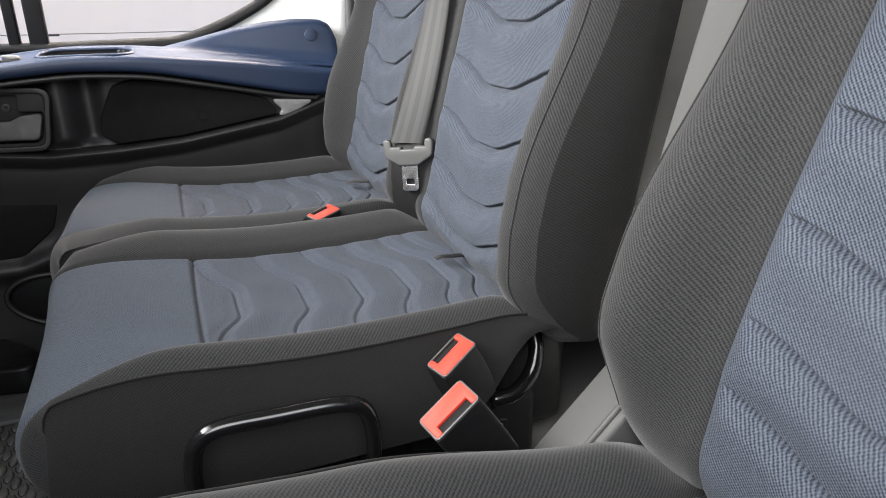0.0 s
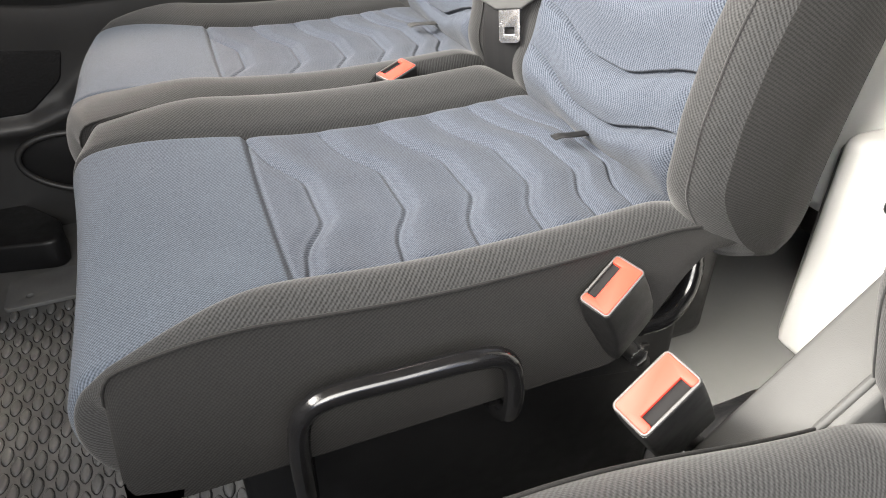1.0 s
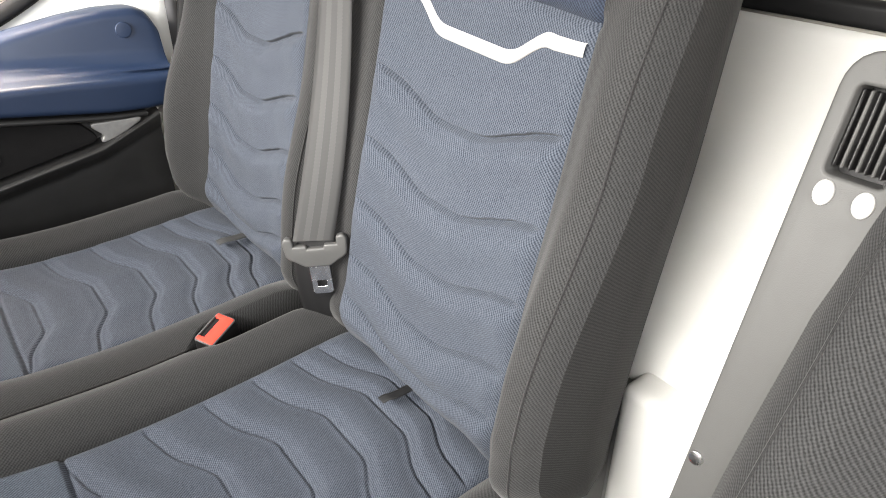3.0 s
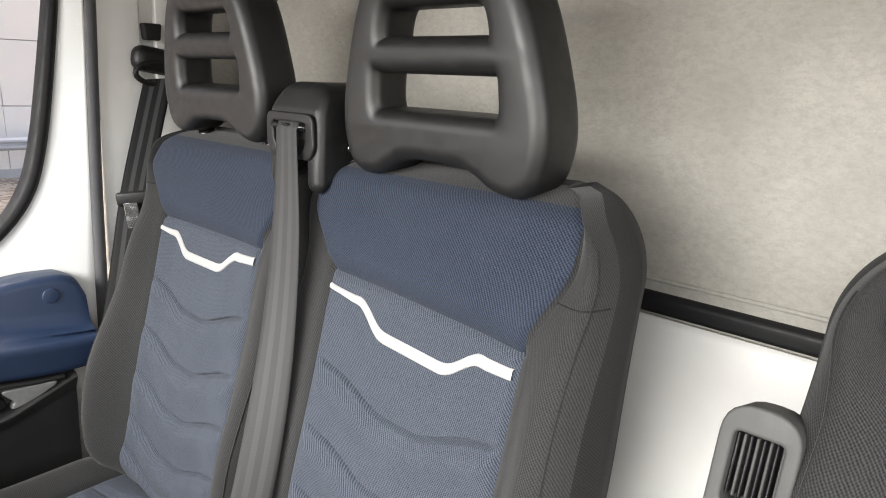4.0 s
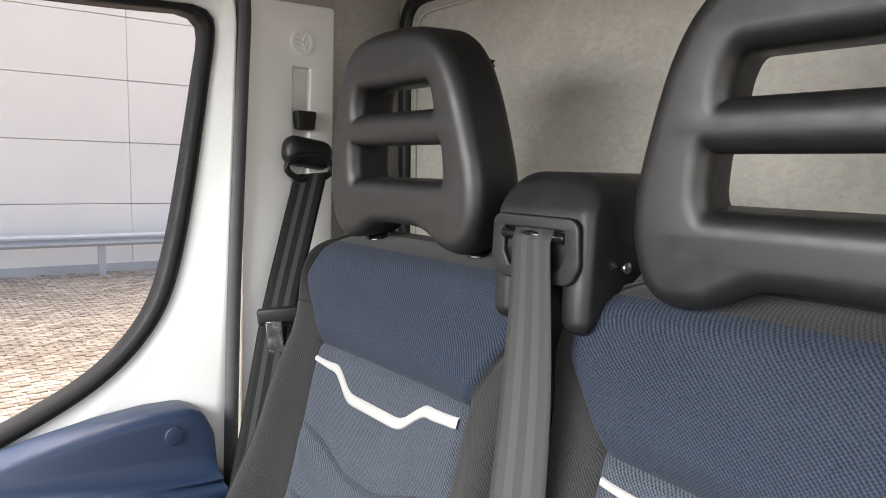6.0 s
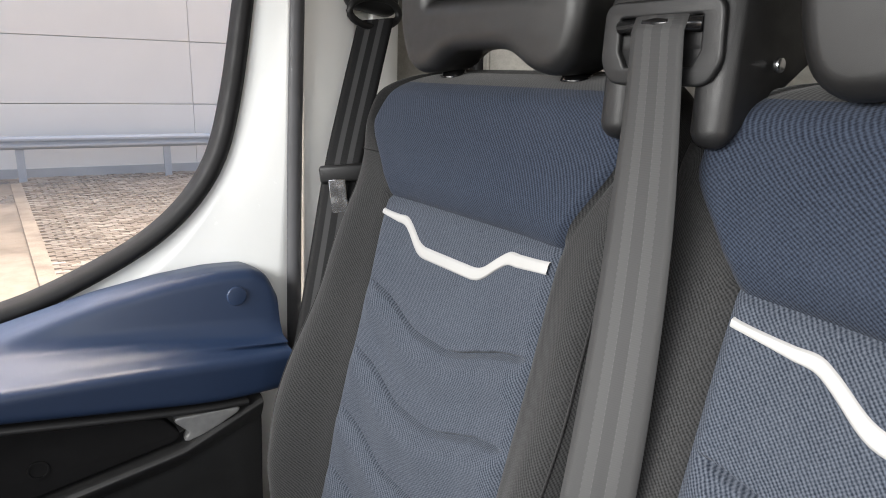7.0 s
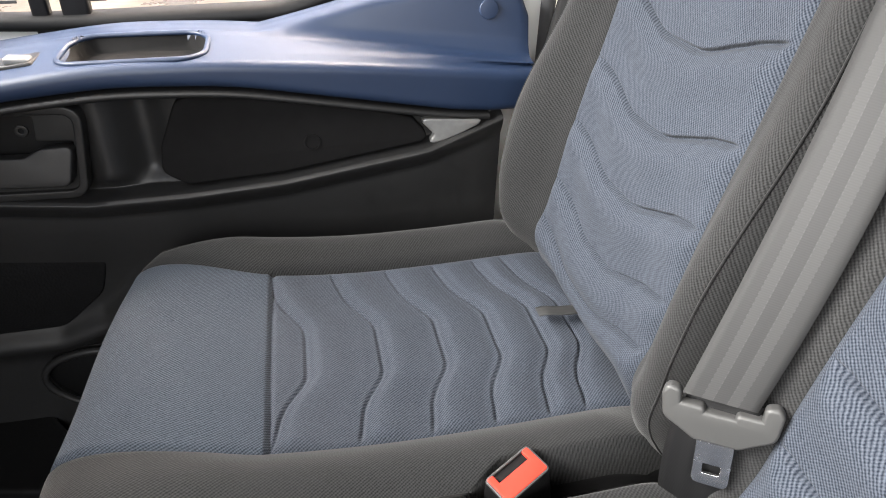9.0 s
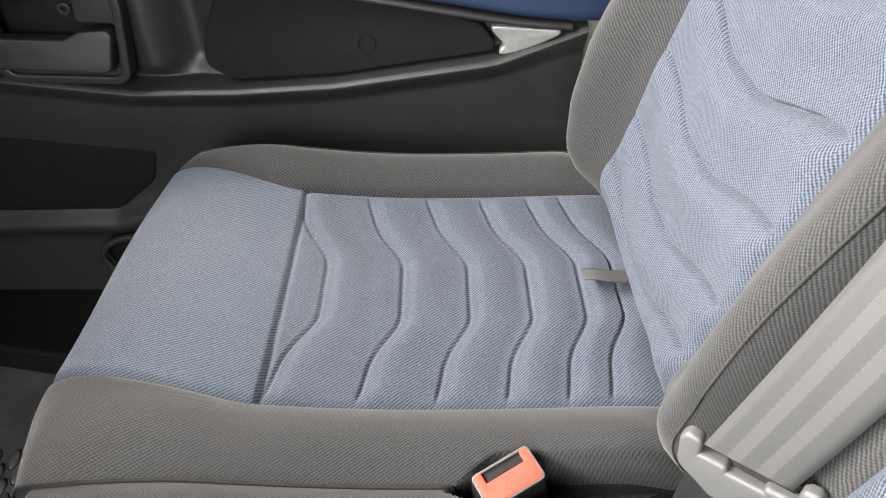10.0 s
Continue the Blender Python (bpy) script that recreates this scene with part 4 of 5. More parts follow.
def soften(points, step, reach):
    """An open line through the points with its corners eased."""
    q = np.array(points, float)
    c = np.concatenate([[0], np.cumsum(np.linalg.norm(np.diff(q, axis=0), axis=1))])
    s = np.linspace(0, c[-1], int(c[-1] / step) + 1)
    k = int(reach / step / 2)
    w = np.hanning(2 * k + 3)[1:-1]
    out = []
    for axis in (0, 1):
        v = np.interp(s, c, q[:, axis])
        v = np.concatenate([2 * v[0] - v[k:0:-1], v, 2 * v[-1] - v[-2:-k - 2:-1]])
        out.append(np.convolve(v, w / w.sum(), "valid"))
    return np.stack(out, 1)


XS_T, ZS_T = (-1.05, -0.7, -0.6, -0.5, -0.36, -0.18, 0.034, 0.08), (0.645, 0.678, 0.692, 0.703, 0.700, 0.681, 0.653, 0.648)
XS_B, ZS_B = (-1.05, -0.7, -0.618, -0.486, -0.353, -0.213, -0.058, 0.016, 0.08), (0.605, 0.645, 0.658, 0.668, 0.660, 0.631, 0.598, 0.589, 0.586)
XS_I, YS_I = (-1.05, -0.6, -0.4, -0.2, 0.034, 0.08), (0.69, 0.69, 0.70, 0.722, 0.752, 0.760)
XS_S, ZS_S = (-0.33, -0.263, -0.165, -0.08, -0.01, 0.045, 0.066, 0.076, 0.08), (0.705, 0.720, 0.744, 0.757, 0.762, 0.760, 0.750, 0.733, 0.715)
xs = np.concatenate([np.arange(-1.05, -0.64, 0.02), np.arange(-0.64, -0.35, 0.0035), np.arange(-0.35, 0.05, 0.012), np.linspace(0.05, 0.08, 12)])


def eased(xt, zt, reach):
    """A soft line through a table of heights."""
    fine = np.arange(-1.20, 0.20, 0.002)
    k = int(reach / 0.004)
    v = np.pad(np.interp(fine, xt, zt), k, mode="edge")
    w = np.hanning(2 * k + 1)
    return fine, np.convolve(v, w / w.sum(), "valid")


XS_T, ZS_T = eased(XS_T, ZS_T, 0.16)
XS_B, ZS_B = eased(XS_B, ZS_B, 0.16)
ZS_B = ZS_B + 0.006
XS_I, YS_I = eased(XS_I, YS_I, 0.20)
XS_S, ZS_S = eased(XS_S, ZS_S, 0.02)
rows = []
for x in xs:
    zt, zb, yi = interp(x, XS_T, ZS_T), interp(x, XS_B, ZS_B), interp(x, XS_I, YS_I)
    zs = max(zt + 0.013, interp(x, XS_S, ZS_S)) if x > -0.33 else zt + 0.013
    h = zs - zt - 0.012
    sec = [(0.885, zs - 0.004), (0.850, zs), (0.826, zs - 0.001), (0.816, zs - 0.08 * h - 0.003), (0.812, zs - 0.45 * h), (0.808, zt + 0.014 + 0.2 * h), (0.798, zt + 0.010),
           (0.775, zt + 0.006), (yi + 0.035, zt + 0.002), (yi + 0.006, zt - 0.001), (yi, zt - 0.008),
           (yi + 0.001, zb + 0.007), (yi + 0.005, zb + 0.001), (yi + 0.03, zb - 0.003), (0.81, zb - 0.003)]
    p = soften(sec, 0.001, 0.012)
    cum = np.concatenate([[0], np.cumsum(np.linalg.norm(np.diff(p, axis=0), axis=1))])
    s = np.linspace(0, cum[-1], 76)
    line = np.stack([np.interp(s, cum, p[:, 0]), np.interp(s, cum, p[:, 1])], 1)
    q = np.zeros((76, 3))
    q[:, 0], q[:, 1], q[:, 2] = x, line[:, 0], line[:, 1]
    # oblong tray let into the shelf
    ex = np.maximum(0, np.abs(x + 0.462) - 0.052)
    d = np.sqrt(ex ** 2 + np.maximum(0, np.abs(q[:, 1] - 0.765) - 0.018) ** 2) - 0.034
    q[:, 2] -= np.where(line[:, 1] > zt - 0.004, 0.026 * (1 - sstep(-0.006, 0.0, d)), 0)
    rows.append(q)
grid = np.array(rows)
grid[:, :, 0] -= 0.011 * sstep(-0.14, 0.05, grid[:, :, 0])
cm = 0.25 * (grid[1:, 1:] + grid[:-1, 1:] + grid[1:, :-1] + grid[:-1, :-1])
dd = np.sqrt(np.maximum(0, np.abs(cm[:, :, 0] + 0.462) - 0.052) ** 2 + np.maximum(0, np.abs(cm[:, :, 1] - 0.765) - 0.018) ** 2) - 0.034
zt_c = np.interp(cm[:, :, 0], XS_T, ZS_T)
lab = np.where((dd < -0.001) & (cm[:, :, 2] > zt_c - 0.04), 1, 0)
pieces = split_grid(grid, lab)
shelf = part_of("armrest_shelf", *pieces[0], BLUE_PLASTIC, door, "navy blue moulded plastic armrest and shelf")
part_of("tray", *pieces[1], PAD_BLACK, shelf, "black oblong tray in the shelf")
rim = [(-0.462 + math.copysign(0.052, math.cos(a)) + 0.035 * math.cos(a), 0.765 + math.copysign(0.018, math.sin(a)) + 0.035 * math.sin(a)) for a in np.linspace(0.02, 2 * math.pi + 0.02, 49)[:-1]]
part_of("tray_rim", *tube([(x, y, interp(x, XS_T, ZS_T) + 0.002 + 0.07 * (y - 0.73)) for x, y in rim], 0.0036, 8, True), BLUE_PLASTIC, shelf)
part("switch_panel", rounded_box((0.075, 0.05, 0.008), 0.003, pose(-0.612, 0.757, 0.693, 0, -7, 0)), DOOR_BLACK, shelf, "black window switch panel")
part("switch", rounded_box((0.028, 0.02, 0.009), 0.003, pose(-0.592, 0.745, 0.701, 0, 4, 0)), SILVER, shelf, "small silver window switch")
cap_m = frame_of((0.008, 0.8115, 0.726), (1, 0, 0), (0, 0.05, 1))
disc = lambda r, k=28: [(r * math.cos(2 * math.pi * i / k), r * math.sin(2 * math.pi * i / k)) for i in range(k)]
part("cap", plate([disc(0.0125)], 0.005, 0.0015, cap_m), BLUE_PLASTIC, shelf, "round navy screw cap")

# black lip under the shelf's front edge
lip_rows = []
for x in np.arange(-1.04, 0.012, 0.02):
    zb, yi = interp(x, XS_B, ZS_B), interp(x, XS_I, YS_I)
    sec = [(yi + 0.060, zb - 0.0045), (yi + 0.012, zb - 0.0045), (yi + 0.005, zb - 0.006), (yi + 0.0045, zb - 0.011), (yi + 0.009, zb - 0.0145), (yi + 0.020, zb - 0.0155), (yi + 0.060, zb - 0.0155)]
    lip_rows.append([(x, y, z) for y, z in sec])
lip_grid = np.array(lip_rows)
part_of("under_lip", *split_grid(lip_grid, np.zeros((len(lip_rows) - 1, 6), int))[0], DOOR_BLACK, door, "black plastic lip under the blue shelf")

# black lower trim with a swept ridge
XS_R, ZS_R = (-1.05, -0.75, -0.666, -0.56, -0.43, -0.3, -0.09, -0.014, 0.03, 0.09), (0.55, 0.528, 0.518, 0.506, 0.508, 0.517, 0.550, 0.575, 0.590, 0.598)
gx = np.arange(-1.05, 0.029, 0.0085)
gd = np.concatenate([np.arange(-0.50, -0.03, 0.006), np.arange(-0.03, -0.004, 0.0026), np.arange(-0.004, 0.012, 0.0010), np.arange(0.012, 0.16, 0.005)])
X, d = np.meshgrid(gx, gd, indexing="ij")
Z = np.interp(X, XS_R, ZS_R) + d
fade = 1 - 0.45 * sstep(-0.12, 0.06, X)
Y = 0.778 - 0.040 * fade * np.where(d > 0, 1 - sstep(0.0, 0.006, d), np.maximum(gauss(d, 0.035), 0.45 * gauss(d + 0.03, 0.09)))
Y += 0.004 * gauss(d, 0.0022)
Y += (0.018 * gauss(X + 0.478, 0.022) - 0.022 * gauss(X + 0.530, 0.026)) * sstep(0.0, 0.03, d)
Y = np.where(Z > np.interp(X, XS_B, ZS_B) + 0.002, 0.86, Y)
band = np.interp(X, (-1.05, -0.75, -0.66, -0.59, -0.54, -0.47), (0.25, 0.262, 0.262, 0.285, 0.325, 0.40))
Y -= 0.022 * gauss(Z - band, 0.022) * sstep(-0.44, -0.56, X)
trim_pts = np.stack([X, Y, Z], 2)
part("inner_panel", rounded_box((1.19, 0.03, 0.50), 0.008, Matrix.Translation((-0.497, 0.899, 0.325)), 2), WHITE_PAINT, door, "white painted lower door edge")
trim = part_of("lower_trim", *split_grid(trim_pts, np.zeros((len(gx) - 1, len(gd) - 1), int))[0], DOOR_BLACK, door, "black moulded plastic door trim")
flat = lambda y: frame_of((0, y, 0), (1, 0, 0), (0, 0, 1))
pad_line = round_outline([(-0.452, 0.575), (-0.425, 0.634), (-0.385, 0.645), (-0.25, 0.630), (-0.116, 0.590), (-0.092, 0.562), (-0.30, 0.529), (-0.43, 0.521), (-0.458, 0.540)],
                         (0.03, 0.02, 0.03, 0.06, 0.008, 0.008, 0.05, 0.02, 0.015), 5)
pad = part("pocket_pad", plate([pad_line], 0.022, 0.004, flat(0.764)), PAD_BLACK, door, "black padded door insert")
part("emblem_ring", plate([disc(0.0115), disc(0.0100)], 0.003, 0.0006, frame_of((-0.256, 0.7525, 0.568), (1, 0, 0), (0, 0, 1)), 1), PAD_BLACK, pad)
part("accent", plate([round_outline([(-0.100, 0.590), (-0.012, 0.584), (-0.042, 0.570), (-0.066, 0.561), (-0.088, 0.556), (-0.078, 0.567)], (0.003, 0.003, 0.014, 0.012, 0.003, 0.012), 4)], 0.016, 0.003, flat(0.758)), SILVER, door, "silver grey accent at the trim's end")
bez_o = round_outline([(-0.716, 0.524), (-0.558, 0.520), (-0.539, 0.640), (-0.716, 0.650)], 0.022, 6)
bez_i = round_outline([(-0.709, 0.530), (-0.563, 0.526), (-0.546, 0.634), (-0.709, 0.643)], 0.018, 6)
hole = round_outline([(-0.702, 0.538), (-0.572, 0.533), (-0.555, 0.597), (-0.600, 0.599), (-0.596, 0.632), (-0.702, 0.636)], (0.012, 0.014, 0.006, 0.003, 0.004, 0.012), 5)
handle = part("door_handle", plate([bez_o, bez_i], 0.026, 0.0025, flat(0.751)), DOOR_BLACK, door, "black inner door handle")
part("surround", plate([bez_i, hole], 0.012, 0.0015, flat(0.7515)), plastic("grey_handle_surround", (0.024, 0.024, 0.024), 0.55, spec=0.35), handle, "dark grey handle surround")
# bowl floor is blackened to carry the shade of the recess
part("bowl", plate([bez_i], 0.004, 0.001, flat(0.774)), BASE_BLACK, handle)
lever = round_outline([(-0.735, 0.551), (-0.570, 0.543), (-0.558, 0.591), (-0.594, 0.589), (-0.614, 0.579), (-0.735, 0.582)], (0.004, 0.012, 0.006, 0.01, 0.01, 0.004), 5)
# lever is one even black; its top edge only catches light
part("lever", plate([[(x + 0.64, z - 0.566) for x, z in lever]], 0.028, 0.003, frame_of((-0.64, 0.736, 0.566), (1, 0, 0), (0, 0.16, 1))), DOOR_BLACK, handle, "black pull lever whose top edge catches the light")
part("screw", plate([disc(0.0075, 18), disc(0.0042, 18)], 0.003, 0.0008, flat(0.770) @ Matrix.Translation((-0.624, 0.604, 0))), DOOR_BLACK, handle)
grille_line = round_outline([(-1.0, 0.476), (-0.60, 0.446), (-0.565, 0.42), (-0.590, 0.345), (-0.655, 0.292), (-1.0, 0.285)], (0.02, 0.02, 0.02, 0.04, 0.04, 0.02), 5)
part("speaker_grille", plate([grille_line], 0.012, 0.003, flat(0.776)), plastic("perforated_black", (0.006, 0.006, 0.0065), 0.6, 260, 0.0015, spec=0.2), door, "black perforated speaker grille")
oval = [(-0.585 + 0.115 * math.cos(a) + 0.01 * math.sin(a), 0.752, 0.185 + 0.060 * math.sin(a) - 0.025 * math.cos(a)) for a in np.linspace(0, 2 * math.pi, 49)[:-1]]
pocket = part_of("map_pocket", *tube(oval, 0.006, 8, True), DOOR_BLACK, door, "black oval rim of the door pocket")
# flat black sheet in place of the shade inside the pocket
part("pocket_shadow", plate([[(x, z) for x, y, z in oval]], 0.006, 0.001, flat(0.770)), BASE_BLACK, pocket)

sill = thing("sill_cover", (-0.85, 0.80, FLOOR), "glossy black plastic sill cover beside the door", "trim", "", "structure")
sill_line = round_outline([(-1.2, 0.88), (-0.80, 0.872), (-0.665, 0.691), (-0.655, 0.617), (-0.77, 0.641), (-1.2, 0.72)], (0.01, 0.03, 0.03, 0.02, 0.04, 0.01), 5)
part("cover", plate([sill_line], 0.06, 0.008, Matrix.Translation((0, 0, FLOOR + 0.03))), BASE_BLACK, sill)

# door seal, pillar and its belt
strip = spline([(0.110, 0.88, 0.15), (0.116, 0.88, 0.55), (0.127, 0.882, 0.9), (0.145, 0.884, 1.25), (0.151, 0.885, 1.37), (0.144, 0.886, 1.425), (0.10, 0.887, 1.462), (0.04, 0.888, 1.475), (-0.6, 0.888, 1.485)], 0.02)
ov, of = tube(strip, 0.0125, 10)
tagged(part_of("door_seal", ov, of, SEAL_GREY), "dark grey rubber door seal along the pillar", "seal", "", "structure")
pillar = thing("pillar_trim", (0.235, 0.89, 0.05), "white plastic pillar trim with belt height slot", "trim", "", "structure")
pl = round_outline([(0.128, 0.06), (0.300, 0.06), (0.313, 1.398), (0.160, 1.392)], (0.005, 0.004, 0.004, 0.01), 3)
sl = round_outline([(0.231, 1.06), (0.267, 1.06), (0.273, 1.297), (0.235, 1.297)], 0.004, 3)
part("panel", plate([pl, sl], 0.02, 0.003, flat(0.895)), WHITE_TRIM, pillar)
part("slot_backing", rounded_box((0.05, 0.004, 0.26), 0.001, Matrix.Translation((0.252, 0.903, 1.18))), WHITE_TRIM, pillar)
part("emblem", plate([disc(0.021, 30), [(x * 0.78, y * 0.78) for x, y in disc(0.021, 30)]], 0.006, 0.002, frame_of((0.254, 0.885, 1.336), (1, 0, 0), (0, 0, 1))), WHITE_TRIM, pillar, "raised round mark")
for a in range(3):
    part("emblem_spoke", rounded_box((0.006, 0.004, 0.018), 0.0015, Matrix.Translation((0.254, 0.885, 1.336)) @ Matrix.Rotation(radians(120 * a + 30), 4, "Y") @ Matrix.Translation((0, 0, 0.009)), 1), WHITE_TRIM, pillar)

belt2 = thing("outer_seat_belt", (0.235, 0.87, 0.9), "black seat belt hanging from the white pillar", "seat belt")
ring_m = Matrix.Translation((0.250, 0.860, 1.142))
part("anchor_cap", rounded_box((0.088, 0.040, 0.050), 0.019, ring_m @ Matrix.Translation((0, 0.0, 0.008)) @ Matrix.Rotation(radians(8), 4, "Y"), 4), BLACK_PLASTIC, belt2, "rounded black belt anchor cap")
ringp = [(0.246 + 0.042 * math.cos(a), 0.842, 1.126 + 0.021 * math.sin(a)) for a in np.linspace(0, 2 * math.pi, 25)[:-1]]
part_of("anchor_loop", *tube(ringp, 0.0055, 8, True), BLACK_PLASTIC, belt2)
part("adjuster", rounded_box((0.030, 0.022, 0.032), 0.004, Matrix.Translation((0.255, 0.878, 1.205)), 2, (1.25, 1.0)), BLACK_PLASTIC, belt2, "black height adjuster")
b2 = spline([(0.247, 0.840, 1.116), (0.208, 0.815, 1.02), (0.163, 0.785, 0.905), (0.125, 0.758, 0.78), (0.085, 0.735, 0.64), (0.05, 0.72, 0.50)], 0.02)
ribbon("webbing", b2, [(0.80, -0.55, 0.10)] * len(b2), 0.0275, 0.0008, BELT_BLACK, belt2, "black webbing with grey bands")
tong2 = part("tongue", rounded_box((0.066, 0.012, 0.026), 0.005, frame_of((0.158, 0.776, 0.897), (0.80, -0.55, 0.10), (0.55, 0.80, 0.0)), 3), BLACK_PLASTIC, belt2, "black belt tongue")
part("blade", rounded_box((0.024, 0.003, 0.05), 0.001, frame_of((0.148, 0.768, 0.865), (0.80, -0.55, 0.10), (0.55, 0.80, 0.0)), 1), CHROME, tong2)

# ---- middle belt ----
belt1 = thing("middle_seat_belt", (0.02, 0.18, 0.45), "grey striped seat belt hanging between the two backrests", "seat belt")
b1 = [(0.130, 0.2125, 1.079), (0.1215, 0.2125, 1.0800)]
for k in range(41):
    f = k / 40
    b1.append((0.1175 + (0.013 - 0.1175) * f + 0.019 * 4 * f * (1 - f), 0.2125 + (0.165 - 0.2125) * f, 1.070 + (0.584 - 1.070) * f))
w1 = [Vector((0, 1, 0)).lerp(Vector((-0.82, 0.57, 0)), max(0.0, (1.07 - p[2]) / 0.492) ** 1.5) for p in b1]
h1 = [0.0215 + 0.0042 * float(sstep(1.075, 0.93, p[2])) for p in b1]
ribbon("webbing", b1, w1, h1, 0.0008, BELT_GREY, belt1, "grey webbing with two pale bands")
b1b = spline([(0.021, 0.167, 0.588), (0.011, 0.167, 0.556), (0.010, 0.168, 0.51), (0.018, 0.171, 0.46), (0.04, 0.175, 0.42)], 0.01)
ribbon("lap_webbing", b1b, [(-0.70, 0.70, 0)] * len(b1b), 0.0245, 0.0008, BELT_PLAIN, belt1, "black lower webbing")
tm = frame_of((0.015, 0.163, 0.572), (0.78, -0.61, 0.09), (0.02, 0.16, 1))
t_out = round_outline([(-0.0385, 0.012), (-0.0365, -0.007), (-0.026, -0.013), (-0.015, -0.020), (0.015, -0.020), (0.026, -0.013), (0.0365, -0.007), (0.0385, 0.012), (0.036, 0.016),
                       (0.031, 0.015), (0.0300, 0.004), (0.0135, 0.004), (0.0125, 0.0), (-0.0125, 0.0), (-0.0135, 0.004), (-0.0300, 0.004), (-0.031, 0.015), (-0.036, 0.016)],
                      (0.004, 0.008, 0.006, 0.003, 0.003, 0.006, 0.008, 0.004, 0.002, 0.002, 0.001, 0.001, 0.001, 0.001, 0.001, 0.001, 0.002, 0.002), 3)
tongue = part("tongue", plate([t_out], 0.011, 0.003, tm), TONGUE_GREY, belt1, "grey plastic belt tongue")
blade_o = round_outline([(-0.0125, -0.020), (0.0125, -0.020), (0.0125, -0.062), (-0.0125, -0.062)], (0.001, 0.001, 0.005, 0.005), 4)
blade_i = round_outline([(-0.007, -0.043), (0.007, -0.043), (0.007, -0.053), (-0.007, -0.053)], 0.002, 3)
part("blade", plate([blade_o, blade_i], 0.003, 0.0008, tm), CHROME, tongue, "steel blade with a square hole")


# ---- buckles ----
def belt_buckle(top, long_way, up, label, depth=0.085, slot_side=1):
    """Black buckle whose red button face has one corner edge through top, along long_way."""
    a = Vector(long_way).normalized()
    nrm = Vector(up)
    nrm = (nrm - a * nrm.dot(a)).normalized()
    m = frame_of(top, a, nrm.cross(a))
    ob = thing("belt_buckle", Vector(top) - nrm * depth, label, "buckle", "red belt buckles")
    f = slot_side
    outline = round_outline([(-0.0255, -0.0145), (0.0255, -0.0145), (0.0255, 0.0145), (-0.0255, 0.0145)], 0.004, 3)
    low = [(x * 1.04, y * 1.25 - 0.003 * f) for x, y in outline]
    verts, faces, n = [], [], len(outline)
    for w, z in ((0.0, 0.0), (0.0, -0.004), (0.6, -0.022), (1.0, -0.045), (0.9, -depth * 0.85), (0.6, -depth)):
        for p, q in zip(outline, low):
            verts.append(m @ Vector((p[0] + (q[0] - p[0]) * w, p[1] + (q[1] - p[1]) * w, z)))
    for r in range(5):
        for k in range(n):
            faces.append((r * n + k, (r + 1) * n + k, (r + 1) * n + (k + 1) % n, r * n + (k + 1) % n))
    faces += [tuple(range(n)), tuple(range(6 * n - 1, 5 * n - 1, -1))]
    body_ob = part_of("body", verts, faces, BLACK_PLASTIC, ob, angle=40)
    # thin grey ring round the button face
    lip = round_outline([(-0.0246, -0.0137), (0.0246, -0.0137), (0.0246, 0.0137), (-0.0246, 0.0137)], 0.0038, 4)
    rim = round_outline([(-0.0239, -0.0130), (0.0239, -0.0130), (0.0239, 0.0130), (-0.0239, 0.0130)], 0.0032, 4)
    part("lip", plate([lip, rim], 0.0030, 0.0007, m @ Matrix.Translation((0, 0, 0.0014)), 2), LIP_GREY, body_ob, "thin grey edge of the buckle")
    notch = [(-0.0228, -0.0120), (0.0228, -0.0120), (0.0228, 0.0120), (0.0178, 0.0120), (0.0178, 0.0030), (-0.0178, 0.0030), (-0.0178, 0.0120), (-0.0228, 0.0120)]
    notch = round_outline([(x, y * f) for x, y in notch][::f], 0.0012, 3)
    part("button", plate([notch], 0.006, 0.0009, m @ Matrix.Translation((0, 0, 0.0005)), 2), RED, ob, "bright red push button with a slot")
    # black insert stands in for the dark hole of the slot
    part("slot", rounded_box((0.0375, 0.0098, 0.002), 0.0005, m @ Matrix.Translation((0, 0.0076 * f, -0.0008)), 1), PAD_BLACK, body_ob)
    stalk = spline([Vector(top) - nrm * depth * 0.9, Vector(top) - nrm * (depth + 0.03), Vector(top) - nrm * (depth + 0.05) + Vector((0.03, 0, -0.03))], 0.01)
    part_of("stalk", *tube(stalk, 0.009, 8), BLACK_PLASTIC, ob)
    return ob


belt_buckle((-0.084, -0.240, 0.437), (0.036, 0.012, 0.020), (-0.45, -0.30, 0.80), "red-topped belt buckle beside the bench cushion")
belt_buckle((-0.140, -0.368, 0.462), (0.038, 0.005, 0.026), (-0.50, -0.25, 0.80), "red-topped belt buckle beside the driver seat", 0.10, -1)
belt_buckle((-0.114, 0.221, 0.470), (0.042, 0.022, 0.008), (-0.22, -0.28, 0.90), "red-topped belt buckle between the bench cushions", 0.08)

# leather boot between the seats
gm = thing("leather_gaiter", (0.04, -0.312, FLOOR), "wrinkled black leather gaiter between the seats", "gaiter")
gv, gf = [], []
for i in range(19):
    for k in range(40):
        a, f = 2 * math.pi * k / 40, i / 18
        r = 0.120 * math.sqrt(1.002 - f ** 5) * (1 + 0.08 * math.sin(5 * a + 9 * f) + 0.05 * math.sin(19 * f + 2 * math.sin(a * 2)))
        x = 0.045 + r * math.cos(a)
        gv.append((x, -0.313 + 0.50 * r * math.sin(a), FLOOR + (0.290 - 0.25 * x) * f + 0.010 * math.sin(3 * a + 4 + 30 * x) * f))
